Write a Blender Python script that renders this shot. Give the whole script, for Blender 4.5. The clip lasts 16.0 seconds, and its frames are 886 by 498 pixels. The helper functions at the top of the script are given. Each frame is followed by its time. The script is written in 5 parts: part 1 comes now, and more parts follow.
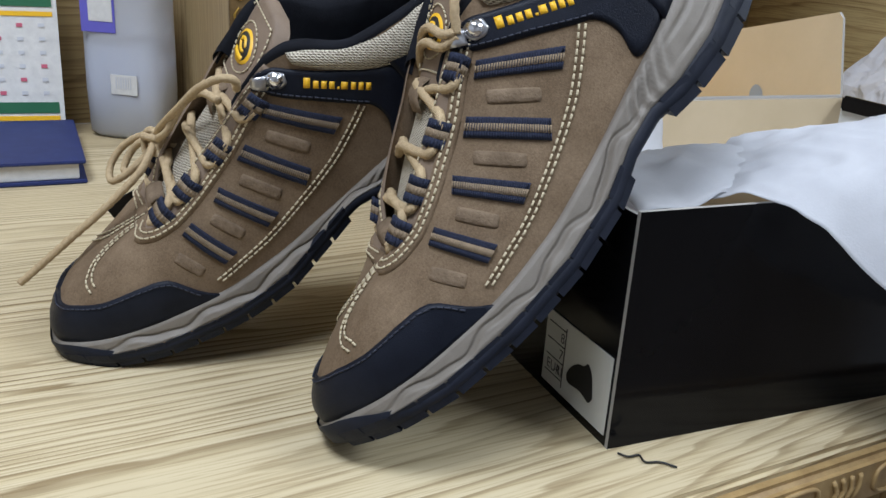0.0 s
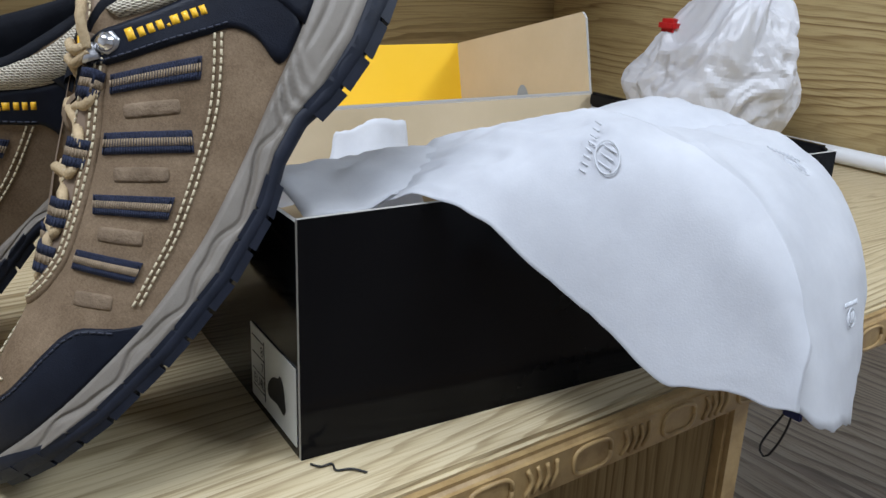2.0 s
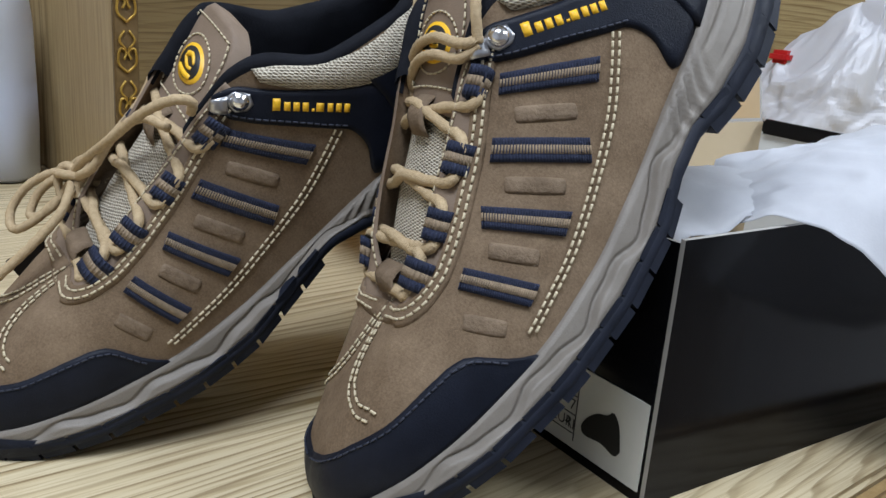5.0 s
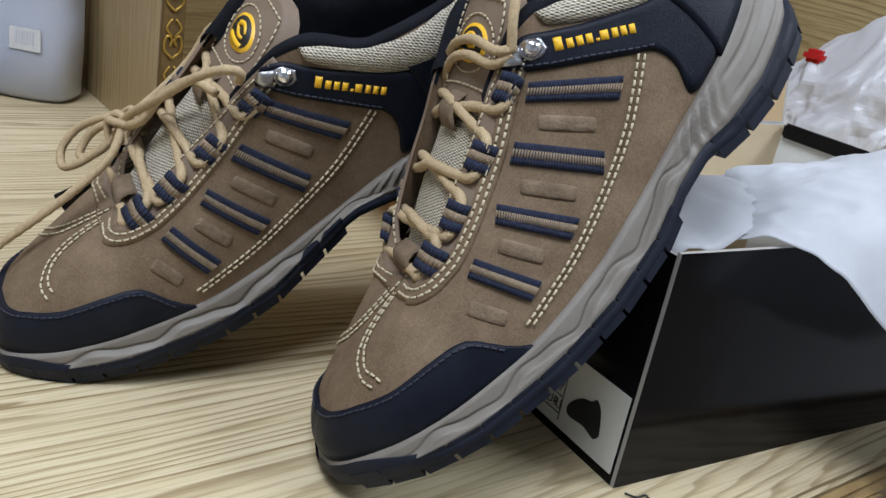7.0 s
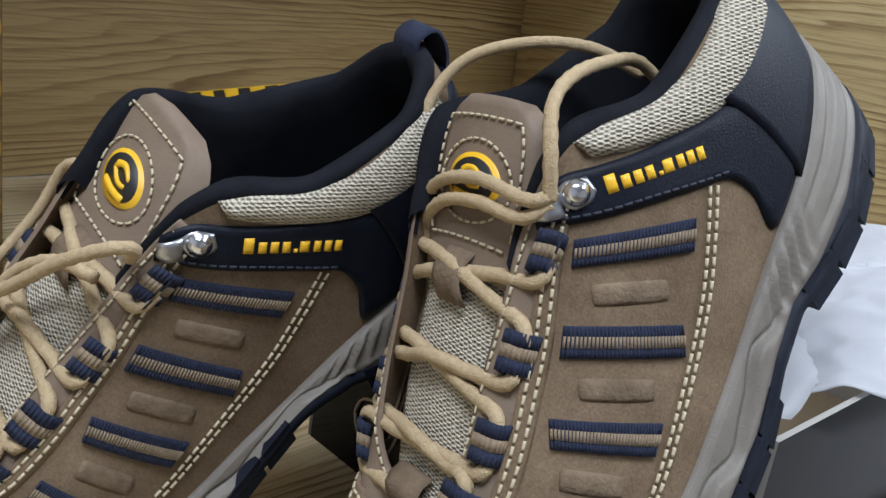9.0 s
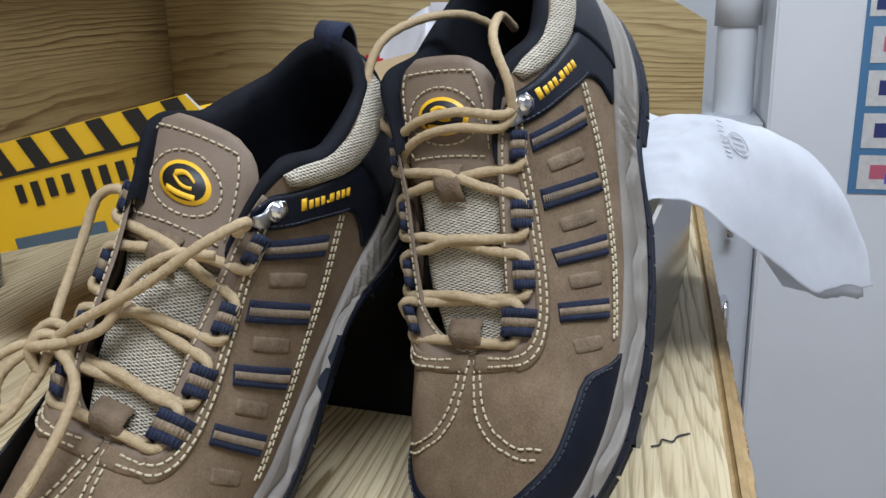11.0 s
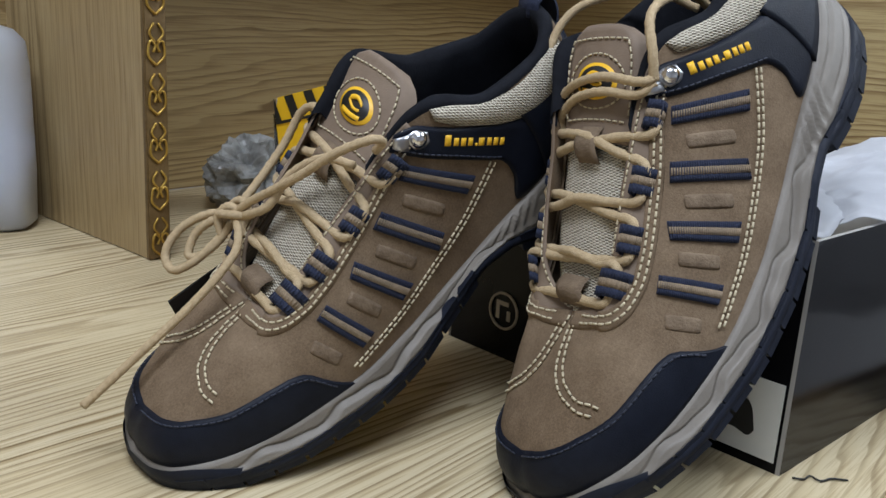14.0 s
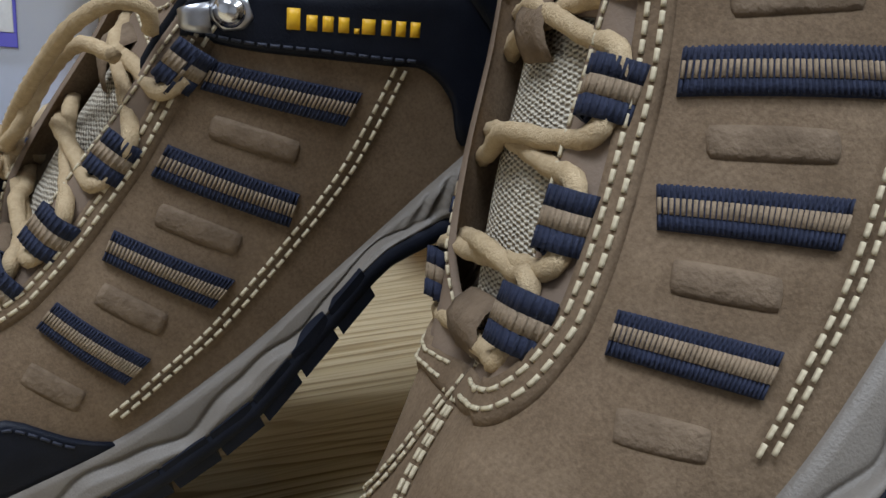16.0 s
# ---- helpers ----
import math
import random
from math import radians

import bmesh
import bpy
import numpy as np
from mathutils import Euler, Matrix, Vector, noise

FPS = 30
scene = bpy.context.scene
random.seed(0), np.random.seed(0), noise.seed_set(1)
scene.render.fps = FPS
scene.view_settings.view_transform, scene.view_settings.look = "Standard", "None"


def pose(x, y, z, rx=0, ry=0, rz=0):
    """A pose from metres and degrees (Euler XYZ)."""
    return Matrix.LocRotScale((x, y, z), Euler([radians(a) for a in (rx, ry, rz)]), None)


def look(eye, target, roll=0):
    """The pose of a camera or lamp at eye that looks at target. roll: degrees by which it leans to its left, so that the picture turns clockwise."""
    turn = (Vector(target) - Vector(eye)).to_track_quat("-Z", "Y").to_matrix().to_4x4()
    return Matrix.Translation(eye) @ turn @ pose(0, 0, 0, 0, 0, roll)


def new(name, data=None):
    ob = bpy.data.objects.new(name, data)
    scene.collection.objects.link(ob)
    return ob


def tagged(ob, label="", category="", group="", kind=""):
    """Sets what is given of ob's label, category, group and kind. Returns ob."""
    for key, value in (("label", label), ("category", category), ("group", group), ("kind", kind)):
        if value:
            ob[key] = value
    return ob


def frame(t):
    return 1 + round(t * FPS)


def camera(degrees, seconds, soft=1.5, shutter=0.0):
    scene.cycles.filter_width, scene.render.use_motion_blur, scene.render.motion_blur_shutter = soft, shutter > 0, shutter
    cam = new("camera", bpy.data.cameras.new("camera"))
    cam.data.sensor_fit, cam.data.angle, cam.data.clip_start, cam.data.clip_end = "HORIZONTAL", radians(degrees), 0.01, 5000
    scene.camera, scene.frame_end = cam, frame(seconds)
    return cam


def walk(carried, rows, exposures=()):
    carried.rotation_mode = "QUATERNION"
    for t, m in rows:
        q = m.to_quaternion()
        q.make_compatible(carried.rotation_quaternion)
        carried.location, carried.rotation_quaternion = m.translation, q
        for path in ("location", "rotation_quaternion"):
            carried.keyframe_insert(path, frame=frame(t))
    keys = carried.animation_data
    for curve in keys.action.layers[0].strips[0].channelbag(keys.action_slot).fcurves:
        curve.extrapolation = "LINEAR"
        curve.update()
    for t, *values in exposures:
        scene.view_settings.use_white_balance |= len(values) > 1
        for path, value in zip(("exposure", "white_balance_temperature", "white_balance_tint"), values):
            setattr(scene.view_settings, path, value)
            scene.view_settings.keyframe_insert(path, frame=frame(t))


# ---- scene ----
cam = camera(54.0, 16.0)
walk(cam, [
    (0.0, pose(-0.0110, 0.0110, 0.2446, 69.93, -3.48, -27.97)),
    (0.5, pose(0.0335, -0.0136, 0.2490, 69.13, -2.71, -33.03)),
    (1.0, pose(0.0584, -0.0322, 0.2496, 69.82, -2.43, -35.38)),
    (1.5, pose(0.0761, -0.0435, 0.2488, 70.66, -2.18, -36.01)),
    (2.0, pose(0.0813, -0.0410, 0.2478, 71.01, -2.14, -36.31)),
    (2.5, pose(0.0624, -0.0287, 0.2546, 71.39, -2.07, -36.27)),
    (3.0, pose(0.0293, -0.0062, 0.2611, 72.32, -2.60, -35.28)),
    (3.5, pose(-0.0031, 0.0198, 0.2610, 73.32, -3.55, -34.13)),
    (4.0, pose(-0.0284, 0.0396, 0.2599, 73.95, -4.12, -33.45)),
    (4.5, pose(-0.0438, 0.0638, 0.2366, 74.15, -4.54, -36.56)),
    (5.0, pose(-0.0456, 0.1025, 0.2215, 73.14, -4.38, -38.97)),
    (5.2, pose(-0.0499, 0.1013, 0.2081, 72.32, -4.29, -38.83)),
    (7.3, pose(-0.0623, 0.0857, 0.2605, 67.62, -13.13, -34.47)),
    (7.5, pose(-0.0577, 0.0894, 0.2660, 66.93, -15.39, -33.48)),
    (8.0, pose(-0.0374, 0.1249, 0.2666, 67.93, -17.13, -33.04)),
    (8.2, pose(-0.0215, 0.1456, 0.2693, 69.40, -15.49, -33.81)),
    (10.3, pose(-0.0870, 0.3043, 0.2320, 72.90, 1.70, -73.88)),
    (10.5, pose(-0.1135, 0.2966, 0.2440, 72.12, 1.31, -75.42)),
    (11.0, pose(-0.2036, 0.3040, 0.2514, 73.87, 1.30, -76.49)),
    (11.5, pose(-0.2692, 0.3279, 0.2350, 75.30, 0.65, -75.99)),
    (12.0, pose(-0.3050, 0.3259, 0.2349, 76.32, 0.07, -76.25)),
    (12.5, pose(-0.3172, 0.2921, 0.2479, 76.27, -0.09, -74.05)),
    (13.0, pose(-0.2925, 0.2593, 0.2362, 75.65, -1.05, -64.99)),
    (13.5, pose(-0.2475, 0.2125, 0.2257, 75.58, -2.84, -55.53)),
    (14.0, pose(-0.1788, 0.1703, 0.2205, 75.48, -3.35, -48.23)),
    (14.5, pose(-0.1203, 0.1616, 0.2191, 75.13, -3.41, -41.21)),
    (15.0, pose(-0.0525, 0.1560, 0.2019, 75.12, -3.83, -34.91)),
    (15.5, pose(0.0181, 0.1822, 0.1882, 74.43, -4.02, -31.61)),
    (16.0, pose(0.0595, 0.2287, 0.1685, 74.85, -3.82, -30.70)),
], exposures=[(0.0, -0.08), (1.5, -0.03), (4.0, -0.18), (5.0, -0.03), (8.0, -0.11), (10.5, 0.09), (11.5, -0.02), (12.5, -0.05), (13.5, -0.20), (14.5, -0.12), (15.0, -0.15), (16.0, -0.3)])

# ---- light ----
world = bpy.data.worlds.new("world")
scene.world = world
world.use_nodes = True
world.node_tree.nodes["Background"].inputs[0].default_value = (0.85, 0.92, 1.0, 1)
world.node_tree.nodes["Background"].inputs[1].default_value = 0.16


def area_lamp(name, eye, target, sx, sy, power, colour=(1, 1, 1)):
    d = bpy.data.lights.new(name, "AREA")
    d.shape, d.size, d.size_y, d.energy, d.color = "RECTANGLE", sx, sy, power, colour
    ob = new(name, d)
    ob.matrix_world = look(eye, target)
    return ob


area_lamp("ceiling_lamp_front", (-0.50, 0.10, 1.9), (0.18, 0.45, 0.0), 1.2, 0.6, 48, (0.85, 0.945, 1.10))
area_lamp("ceiling_lamp_side", (1.6, -0.9, 1.9), (0.6, 0.3, 0.0), 1.2, 0.5, 50, (0.84, 0.94, 1.06))


# ---- materials ----
def mat(name, colour, rough=0.6, metal=0.0, spec=0.5):
    m = bpy.data.materials.new(name)
    m.use_nodes = True
    b = m.node_tree.nodes["Principled BSDF"]
    b.inputs["Base Color"].default_value = (*colour, 1)
    b.inputs["Roughness"].default_value = rough
    b.inputs["Metallic"].default_value = metal
    b.inputs["Specular IOR Level"].default_value = spec
    return m


def nodes(m):
    t = m.node_tree
    return t.nodes, t.links, t.nodes["Principled BSDF"]


def add(m, kind, **kw):
    n = m.node_tree.nodes.new(kind)
    for k, v in kw.items():
        n.inputs[k].default_value = v
    return n


def coords(m, scale=(1, 1, 1), rot=(0, 0, 0)):
    tc = add(m, "ShaderNodeTexCoord")
    mp = add(m, "ShaderNodeMapping", Scale=scale, Rotation=rot)
    m.node_tree.links.new(tc.outputs["Object"], mp.inputs[0])
    return mp


def ramp(m, source, stops):
    r = m.node_tree.nodes.new("ShaderNodeValToRGB")
    e = r.color_ramp.elements
    while len(e) < len(stops):
        e.new(0.5)
    for el, (p, c) in zip(e, stops):
        el.position, el.color = p, (*c, 1)
    m.node_tree.links.new(source, r.inputs[0])
    return r


def bump(m, source, strength=0.2, distance=0.001):
    b = add(m, "ShaderNodeBump", Strength=strength, Distance=distance)
    n, l, p = nodes(m)
    l.new(source, b.inputs["Height"])
    l.new(b.outputs[0], p.inputs["Normal"])


def mottled(name, a, b, scale, rough=0.7, relief=0.0, fine=None, metal=0.0, spec=0.4, depth=0.0006):
    """Two tones of noise at one scale, with fine relief at another."""
    m = mat(name, a, rough, metal, spec)
    n, l, p = nodes(m)
    mp = coords(m)
    t = add(m, "ShaderNodeTexNoise", Scale=scale, Detail=6.0, Roughness=0.65)
    l.new(mp.outputs[0], t.inputs[0])
    r = ramp(m, t.outputs[0], [(0.32, a), (0.68, b)])
    l.new(r.outputs[0], p.inputs["Base Color"])
    if relief:
        f = add(m, "ShaderNodeTexNoise", Scale=fine or scale * 12, Detail=3.0)
        l.new(mp.outputs[0], f.inputs[0])
        bump(m, f.outputs[0], relief, depth)
    return m


def wood(name, along, pale, mid, dark, size=1.0, rough=0.42, grain=520.0, zones=0.8, pore=0.7, rings=150.0, swirl=9.0):
    """Sawn ash or oak print: growth rings that run along one axis and bend into arches, fading lines, pores and soft bands."""
    m = mat(name, mid, rough, 0.0, 0.35)
    n, l, p = nodes(m)
    k = "xyz".index(along)

    def maths(kind, a, b=0.0, c=0.0):
        q = n.new("ShaderNodeMath")
        q.operation = kind
        for i, v in enumerate((a, b, c)):
            if isinstance(v, float):
                q.inputs[i].default_value = v
            else:
                l.new(v, q.inputs[i])
        return q.outputs[0]

    def stretched(way, scale, detail, rough_=0.5):
        mp = coords(m, tuple(size * (way if i == k else 1.0) for i in range(3)))
        t = add(m, "ShaderNodeTexNoise", Scale=scale, Detail=detail, Roughness=rough_)
        l.new(mp.outputs[0], t.inputs[0])
        return t.outputs[0]
    tc = add(m, "ShaderNodeTexCoord")
    sep = add(m, "ShaderNodeSeparateXYZ")
    l.new(tc.outputs["Object"], sep.inputs[0])
    u, v = [sep.outputs[i] for i in range(3) if i != k]
    across = maths("ADD", u, v)
    bend = stretched(0.16, 5.5, 1.5)
    ripple = stretched(0.22, 38.0, 2.0)
    ring = maths("MULTIPLY_ADD", across, rings * size, maths("MULTIPLY", bend, swirl * 2.0))
    ring = maths("ADD", ring, maths("MULTIPLY", ripple, 0.9))
    ring = maths("ADD", ring, maths("MULTIPLY", stretched(0.02, rings * 0.38, 2.0), 3.2))
    saw = maths("FRACT", ring)
    bands = ramp(m, saw, [(0.0, pale), (0.34, pale), (0.62, mid), (0.84, dark), (0.94, dark), (1.0, pale)])
    fade = ramp(m, stretched(0.10, 16.0, 2.0), [(0.34, (0.18, 0.18, 0.18)), (0.64, (1, 1, 1))])
    lines = n.new("ShaderNodeMixRGB")
    l.new(fade.outputs[0], lines.inputs[0])
    lines.inputs[1].default_value = (*[0.6 * x + 0.4 * y for x, y in zip(pale, mid)], 1)
    l.new(bands.outputs[0], lines.inputs[2])
    pores = stretched(0.028, grain, 3.0, 0.6)
    pr = ramp(m, pores, [(0.38, (0.50, 0.41, 0.30)), (0.52, (1, 1, 1))])
    mul = n.new("ShaderNodeMixRGB")
    mul.blend_type, mul.inputs[0].default_value = "MULTIPLY", pore
    l.new(lines.outputs[0], mul.inputs[1])
    l.new(pr.outputs[0], mul.inputs[2])
    bigr = ramp(m, stretched(0.12, 4.0, 2.0), [(0.36, (0.70, 0.63, 0.53)), (0.60, (1, 1, 1))])
    mul2 = n.new("ShaderNodeMixRGB")
    mul2.blend_type, mul2.inputs[0].default_value = "MULTIPLY", zones
    l.new(mul.outputs[0], mul2.inputs[1])
    l.new(bigr.outputs[0], mul2.inputs[2])
    l.new(mul2.outputs[0], p.inputs["Base Color"])
    bump(m, pores, 0.12, 0.0004)
    return m


M_DESK = wood("desk_ash_laminate", "x", (0.625, 0.53, 0.35), (0.54, 0.44, 0.265), (0.25, 0.175, 0.085), zones=0.45, pore=0.45, rings=130.0, swirl=14.0)
M_BACK = wood("back_oak_laminate", "x", (0.38, 0.28, 0.135), (0.31, 0.215, 0.095), (0.15, 0.09, 0.035), grain=480.0, zones=0.7, pore=0.4, rings=85.0, swirl=13.0)
M_SIDE = wood("side_oak_laminate", "z", (0.45, 0.345, 0.19), (0.38, 0.28, 0.14), (0.23, 0.155, 0.07), zones=0.5, pore=0.45, rings=80.0, swirl=7.0)
M_END = wood("end_oak_laminate", "y", (0.58, 0.46, 0.24), (0.50, 0.38, 0.185), (0.28, 0.18, 0.08), pore=0.45, rings=80.0, swirl=8.0)
M_FLOOR = wood("floor_planks", "y", (0.34, 0.28, 0.21), (0.28, 0.22, 0.16), (0.15, 0.11, 0.08), 0.5, rings=60.0)
M_EDGE = mottled("moulded_edge_oak", (0.42, 0.285, 0.125), (0.27, 0.17, 0.07), 60, 0.45, 0.3)
M_GOLD = mottled("antique_gold_trim", (0.55, 0.36, 0.08), (0.30, 0.17, 0.03), 90, 0.35, 0.3, metal=0.6)
M_BROWNTRIM = mottled("dark_trim_ground", (0.16, 0.10, 0.04), (0.10, 0.06, 0.02), 80, 0.5, 0.2)
M_SUEDE = mottled("brown_nubuck", (0.132, 0.090, 0.055), (0.224, 0.160, 0.104), 30, 0.92, 0.42, 1100, spec=0.15)
for m_ in (M_SUEDE,):
    n_, l_, p_ = nodes(m_)
    src = p_.inputs["Base Color"].links[0].from_socket
    nap = add(m_, "ShaderNodeTexNoise", Scale=950.0, Detail=3.0, Roughness=0.7)
    l_.new(coords(m_).outputs[0], nap.inputs[0])
    nr_ = ramp(m_, nap.outputs[0], [(0.34, (0.62, 0.60, 0.58)), (0.66, (1.28, 1.27, 1.25))])
    mx_ = n_.new("ShaderNodeMixRGB")
    mx_.blend_type, mx_.inputs[0].default_value = "MULTIPLY", 0.5
    l_.new(src, mx_.inputs[1])
    l_.new(nr_.outputs[0], mx_.inputs[2])
    l_.new(mx_.outputs[0], p_.inputs["Base Color"])
M_SUEDE_D = mottled("pressed_nubuck", (0.124, 0.086, 0.054), (0.212, 0.152, 0.100), 120, 0.85, 0.6, 700, spec=0.25, depth=0.001)
M_LEATHER = mottled("tan_smooth_leather", (0.175, 0.125, 0.088), (0.225, 0.165, 0.118), 45, 0.6, 0.25, 1200, spec=0.3)
M_BLACKPU = mottled("navy_black_grained_leather", (0.005, 0.0065, 0.012), (0.010, 0.0125, 0.021), 60, 0.46, 0.35, 1400, spec=0.16)
M_RUBBER = mottled("black_rubber", (0.007, 0.009, 0.015), (0.014, 0.017, 0.028), 60, 0.55, 0.2, 700, spec=0.18)
M_MIDSOLE = mottled("grey_taupe_foam", (0.158, 0.137, 0.113), (0.208, 0.184, 0.156), 40, 0.5, 0.35, 1500, spec=0.4)
M_LINING = mottled("black_lining", (0.005, 0.0055, 0.008), (0.010, 0.011, 0.015), 80, 0.85, 0.3, 900, spec=0.15)
M_NAVY = mottled("navy_webbing", (0.010, 0.014, 0.032), (0.020, 0.026, 0.055), 400, 0.85, 0.5, 1500)
M_TANWEB = mottled("tan_webbing", (0.19, 0.14, 0.09), (0.29, 0.215, 0.14), 400, 0.85, 0.5, 1500)
M_THREAD = mat("cream_thread", (0.54, 0.46, 0.31), 0.7)
M_DARKTHREAD = mat("navy_thread", (0.02, 0.024, 0.04), 0.7)
M_LACE = mottled("tan_cord", (0.42, 0.305, 0.17), (0.53, 0.40, 0.24), 500, 0.75, 0.8, 1800, depth=0.0008)
M_METAL = mat("polished_nickel", (0.75, 0.75, 0.77), 0.18, 1.0)
M_STEEL = mottled("worn_nickel_plate", (0.42, 0.42, 0.44), (0.52, 0.52, 0.54), 300, 0.34, 0.1, 900, metal=1.0)
M_YELLOW = mat("yellow_print", (0.85, 0.48, 0.02), 0.45)
M_MESHF = mottled("beige_mesh_fabric", (0.22, 0.185, 0.135), (0.42, 0.37, 0.29), 420, 0.85, 0.8, 1100, depth=0.001)
n_, l_, p_ = nodes(M_MESHF)
mp_ = coords(M_MESHF, (1, 1, 1), (0.5, 0.3, 0.6))
wv = add(M_MESHF, "ShaderNodeTexWave", Scale=260.0, Distortion=2.5, Detail=1.0)
wv.inputs["Detail Scale"].default_value = 3.0
l_.new(mp_.outputs[0], wv.inputs[0])
wv2 = add(M_MESHF, "ShaderNodeTexWave", Scale=230.0, Distortion=2.5, Detail=1.0)
wv2.inputs["Detail Scale"].default_value = 3.0
l_.new(coords(M_MESHF, (1, 1, 1), (-0.6, 0.9, -0.7)).outputs[0], wv2.inputs[0])
knit = n_.new("ShaderNodeMath")
knit.operation = "ADD"
l_.new(wv.outputs["Fac"], knit.inputs[0])
l_.new(wv2.outputs["Fac"], knit.inputs[1])
half_ = n_.new("ShaderNodeMath")
half_.operation, half_.inputs[1].default_value = "MULTIPLY", 0.5
l_.new(knit.outputs[0], half_.inputs[0])
l_.new(ramp(M_MESHF, half_.outputs[0], [(0.22, (0.17, 0.14, 0.10)), (0.62, (0.60, 0.54, 0.43))]).outputs[0], p_.inputs["Base Color"])
bump(M_MESHF, half_.outputs[0], 0.8, 0.0012)
M_BOXBLACK = mottled("glossy_black_card", (0.004, 0.004, 0.005), (0.006, 0.006, 0.007), 8, 0.12, 0.05, 40, spec=0.13, depth=0.002)
M_BOXYEL = mottled("yellow_printed_card", (0.80, 0.47, 0.015), (0.84, 0.51, 0.03), 6, 0.35)
M_KRAFT = mottled("kraft_card", (0.54, 0.42, 0.26), (0.61, 0.48, 0.31), 9, 0.8, 0.15, 300)
M_WHITEEDGE = mat("card_edge", (0.36, 0.34, 0.31), 0.8)
M_STICKER = mottled("white_label", (0.70, 0.70, 0.66), (0.62, 0.62, 0.58), 20, 0.5)
M_INK = mat("black_ink", (0.012, 0.012, 0.012), 0.5)
M_GREYINK = mat("faint_grey_ink", (0.56, 0.57, 0.60), 0.8)
M_WHITE = mottled("white_painted_steel", (0.82, 0.83, 0.85), (0.77, 0.78, 0.80), 3, 0.4)
M_WALL = mottled("white_wall_paint", (0.70, 0.71, 0.73), (0.64, 0.65, 0.67), 4, 0.8, 0.1)
M_BLUE = mottled("navy_cloth_cover", (0.012, 0.020, 0.09), (0.018, 0.030, 0.12), 50, 0.6, 0.2)
M_PAPER = mottled("paper_edges", (0.72, 0.71, 0.68), (0.60, 0.59, 0.57), 80, 0.8, 0.2)


def tissue(name, a, b):
    """Thin non-woven sheet: soft white, light comes through, fine dimples."""
    m = mottled(name, a, b, 22, 0.85, 0.28, 900, spec=0.2, depth=0.0004)
    n, l, p = nodes(m)
    tr = add(m, "ShaderNodeBsdfTranslucent", Color=(0.76, 0.77, 0.81, 1))
    mix = add(m, "ShaderNodeMixShader", Fac=0.28)
    l.new(p.outputs[0], mix.inputs[1])
    l.new(tr.outputs[0], mix.inputs[2])
    l.new(mix.outputs[0], n["Material Output"].inputs[0])
    return m


M_TISSUE = tissue("white_tissue", (0.575, 0.585, 0.62), (0.70, 0.71, 0.745))
M_BAG = tissue("white_plastic_film", (0.78, 0.77, 0.79), (0.86, 0.85, 0.87))
nodes(M_BAG)[2].inputs["Roughness"].default_value = 0.32
nodes(M_BAG)[2].inputs["Specular IOR Level"].default_value = 0.5


def clear(name, colour, rough=0.03, ior=1.45):
    m = mat(name, colour, rough)
    b = nodes(m)[2]
    b.inputs["Transmission Weight"].default_value = 1.0
    b.inputs["IOR"].default_value = ior
    return m


M_GLASS = clear("clear_glass", (0.97, 0.98, 0.98))
M_BOTTLE = mottled("milky_plastic", (0.80, 0.83, 0.90), (0.85, 0.88, 0.93), 9, 0.35, 0.1, 60)
nodes(M_BOTTLE)[2].inputs["Transmission Weight"].default_value = 0.6
M_LIQUID = mottled("pale_liquid_soap", (0.66, 0.69, 0.79), (0.70, 0.73, 0.82), 6, 0.3)
M_PURPLE = mat("violet_print", (0.13, 0.12, 0.52), 0.4)
M_RED = mottled("red_ribbon", (0.55, 0.02, 0.02), (0.42, 0.01, 0.01), 60, 0.5)
M_GREEN = mat("green_print", (0.02, 0.13, 0.06), 0.5)
M_CRUMPLE = mottled("crumpled_grey_film", (0.15, 0.15, 0.14), (0.38, 0.38, 0.365), 25, 0.25, 0.2, 200)
M_ICON = mat("dark_blue_print", (0.03, 0.04, 0.16), 0.5)
M_POSTER = mat("teal_print", (0.08, 0.21, 0.38), 0.4)
M_PINK = mat("pink_print", (0.55, 0.12, 0.18), 0.5)
M_CHROME = mat("brushed_chrome", (0.62, 0.62, 0.62), 0.25, 1.0)
M_GREYP = mottled("grey_painted_panel", (0.62, 0.64, 0.68), (0.67, 0.69, 0.72), 5, 0.5)


# ---- mesh helpers ----
def mesh_object(name, verts, faces, material, parent=None, label="", smooth=True):
    me = bpy.data.meshes.new(name)
    me.from_pydata([tuple(map(float, v)) for v in verts], [], faces)
    me.materials.append(material)
    if smooth:
        me.shade_smooth()
    ob = new(name, me)
    if parent:
        ob.parent = parent
    if label:
        tagged(ob, label)
    return ob


def part(name, bm, material, parent=None, label="", smooth=False):
    me = bpy.data.meshes.new(name)
    bmesh.ops.recalc_face_normals(bm, faces=bm.faces)
    bm.to_mesh(me)
    bm.free()
    me.materials.append(material)
    if smooth:
        me.shade_smooth()
    ob = new(name, me)
    if parent:
        ob.parent = parent
    if label:
        tagged(ob, label)
    return ob


def box_bm(sx, sy, sz, at=(0, 0, 0), bevel=0.0, seg=2):
    """A box whose base centre is at the given place, with bevelled edges."""
    bm = bmesh.new()
    bmesh.ops.create_cube(bm, size=1)
    bmesh.ops.scale(bm, vec=(sx, sy, sz), verts=bm.verts)
    if bevel:
        bmesh.ops.bevel(bm, geom=list(bm.edges), offset=bevel, segments=seg, affect="EDGES")
    bmesh.ops.translate(bm, vec=(at[0], at[1], at[2] + sz / 2), verts=bm.verts)
    return bm


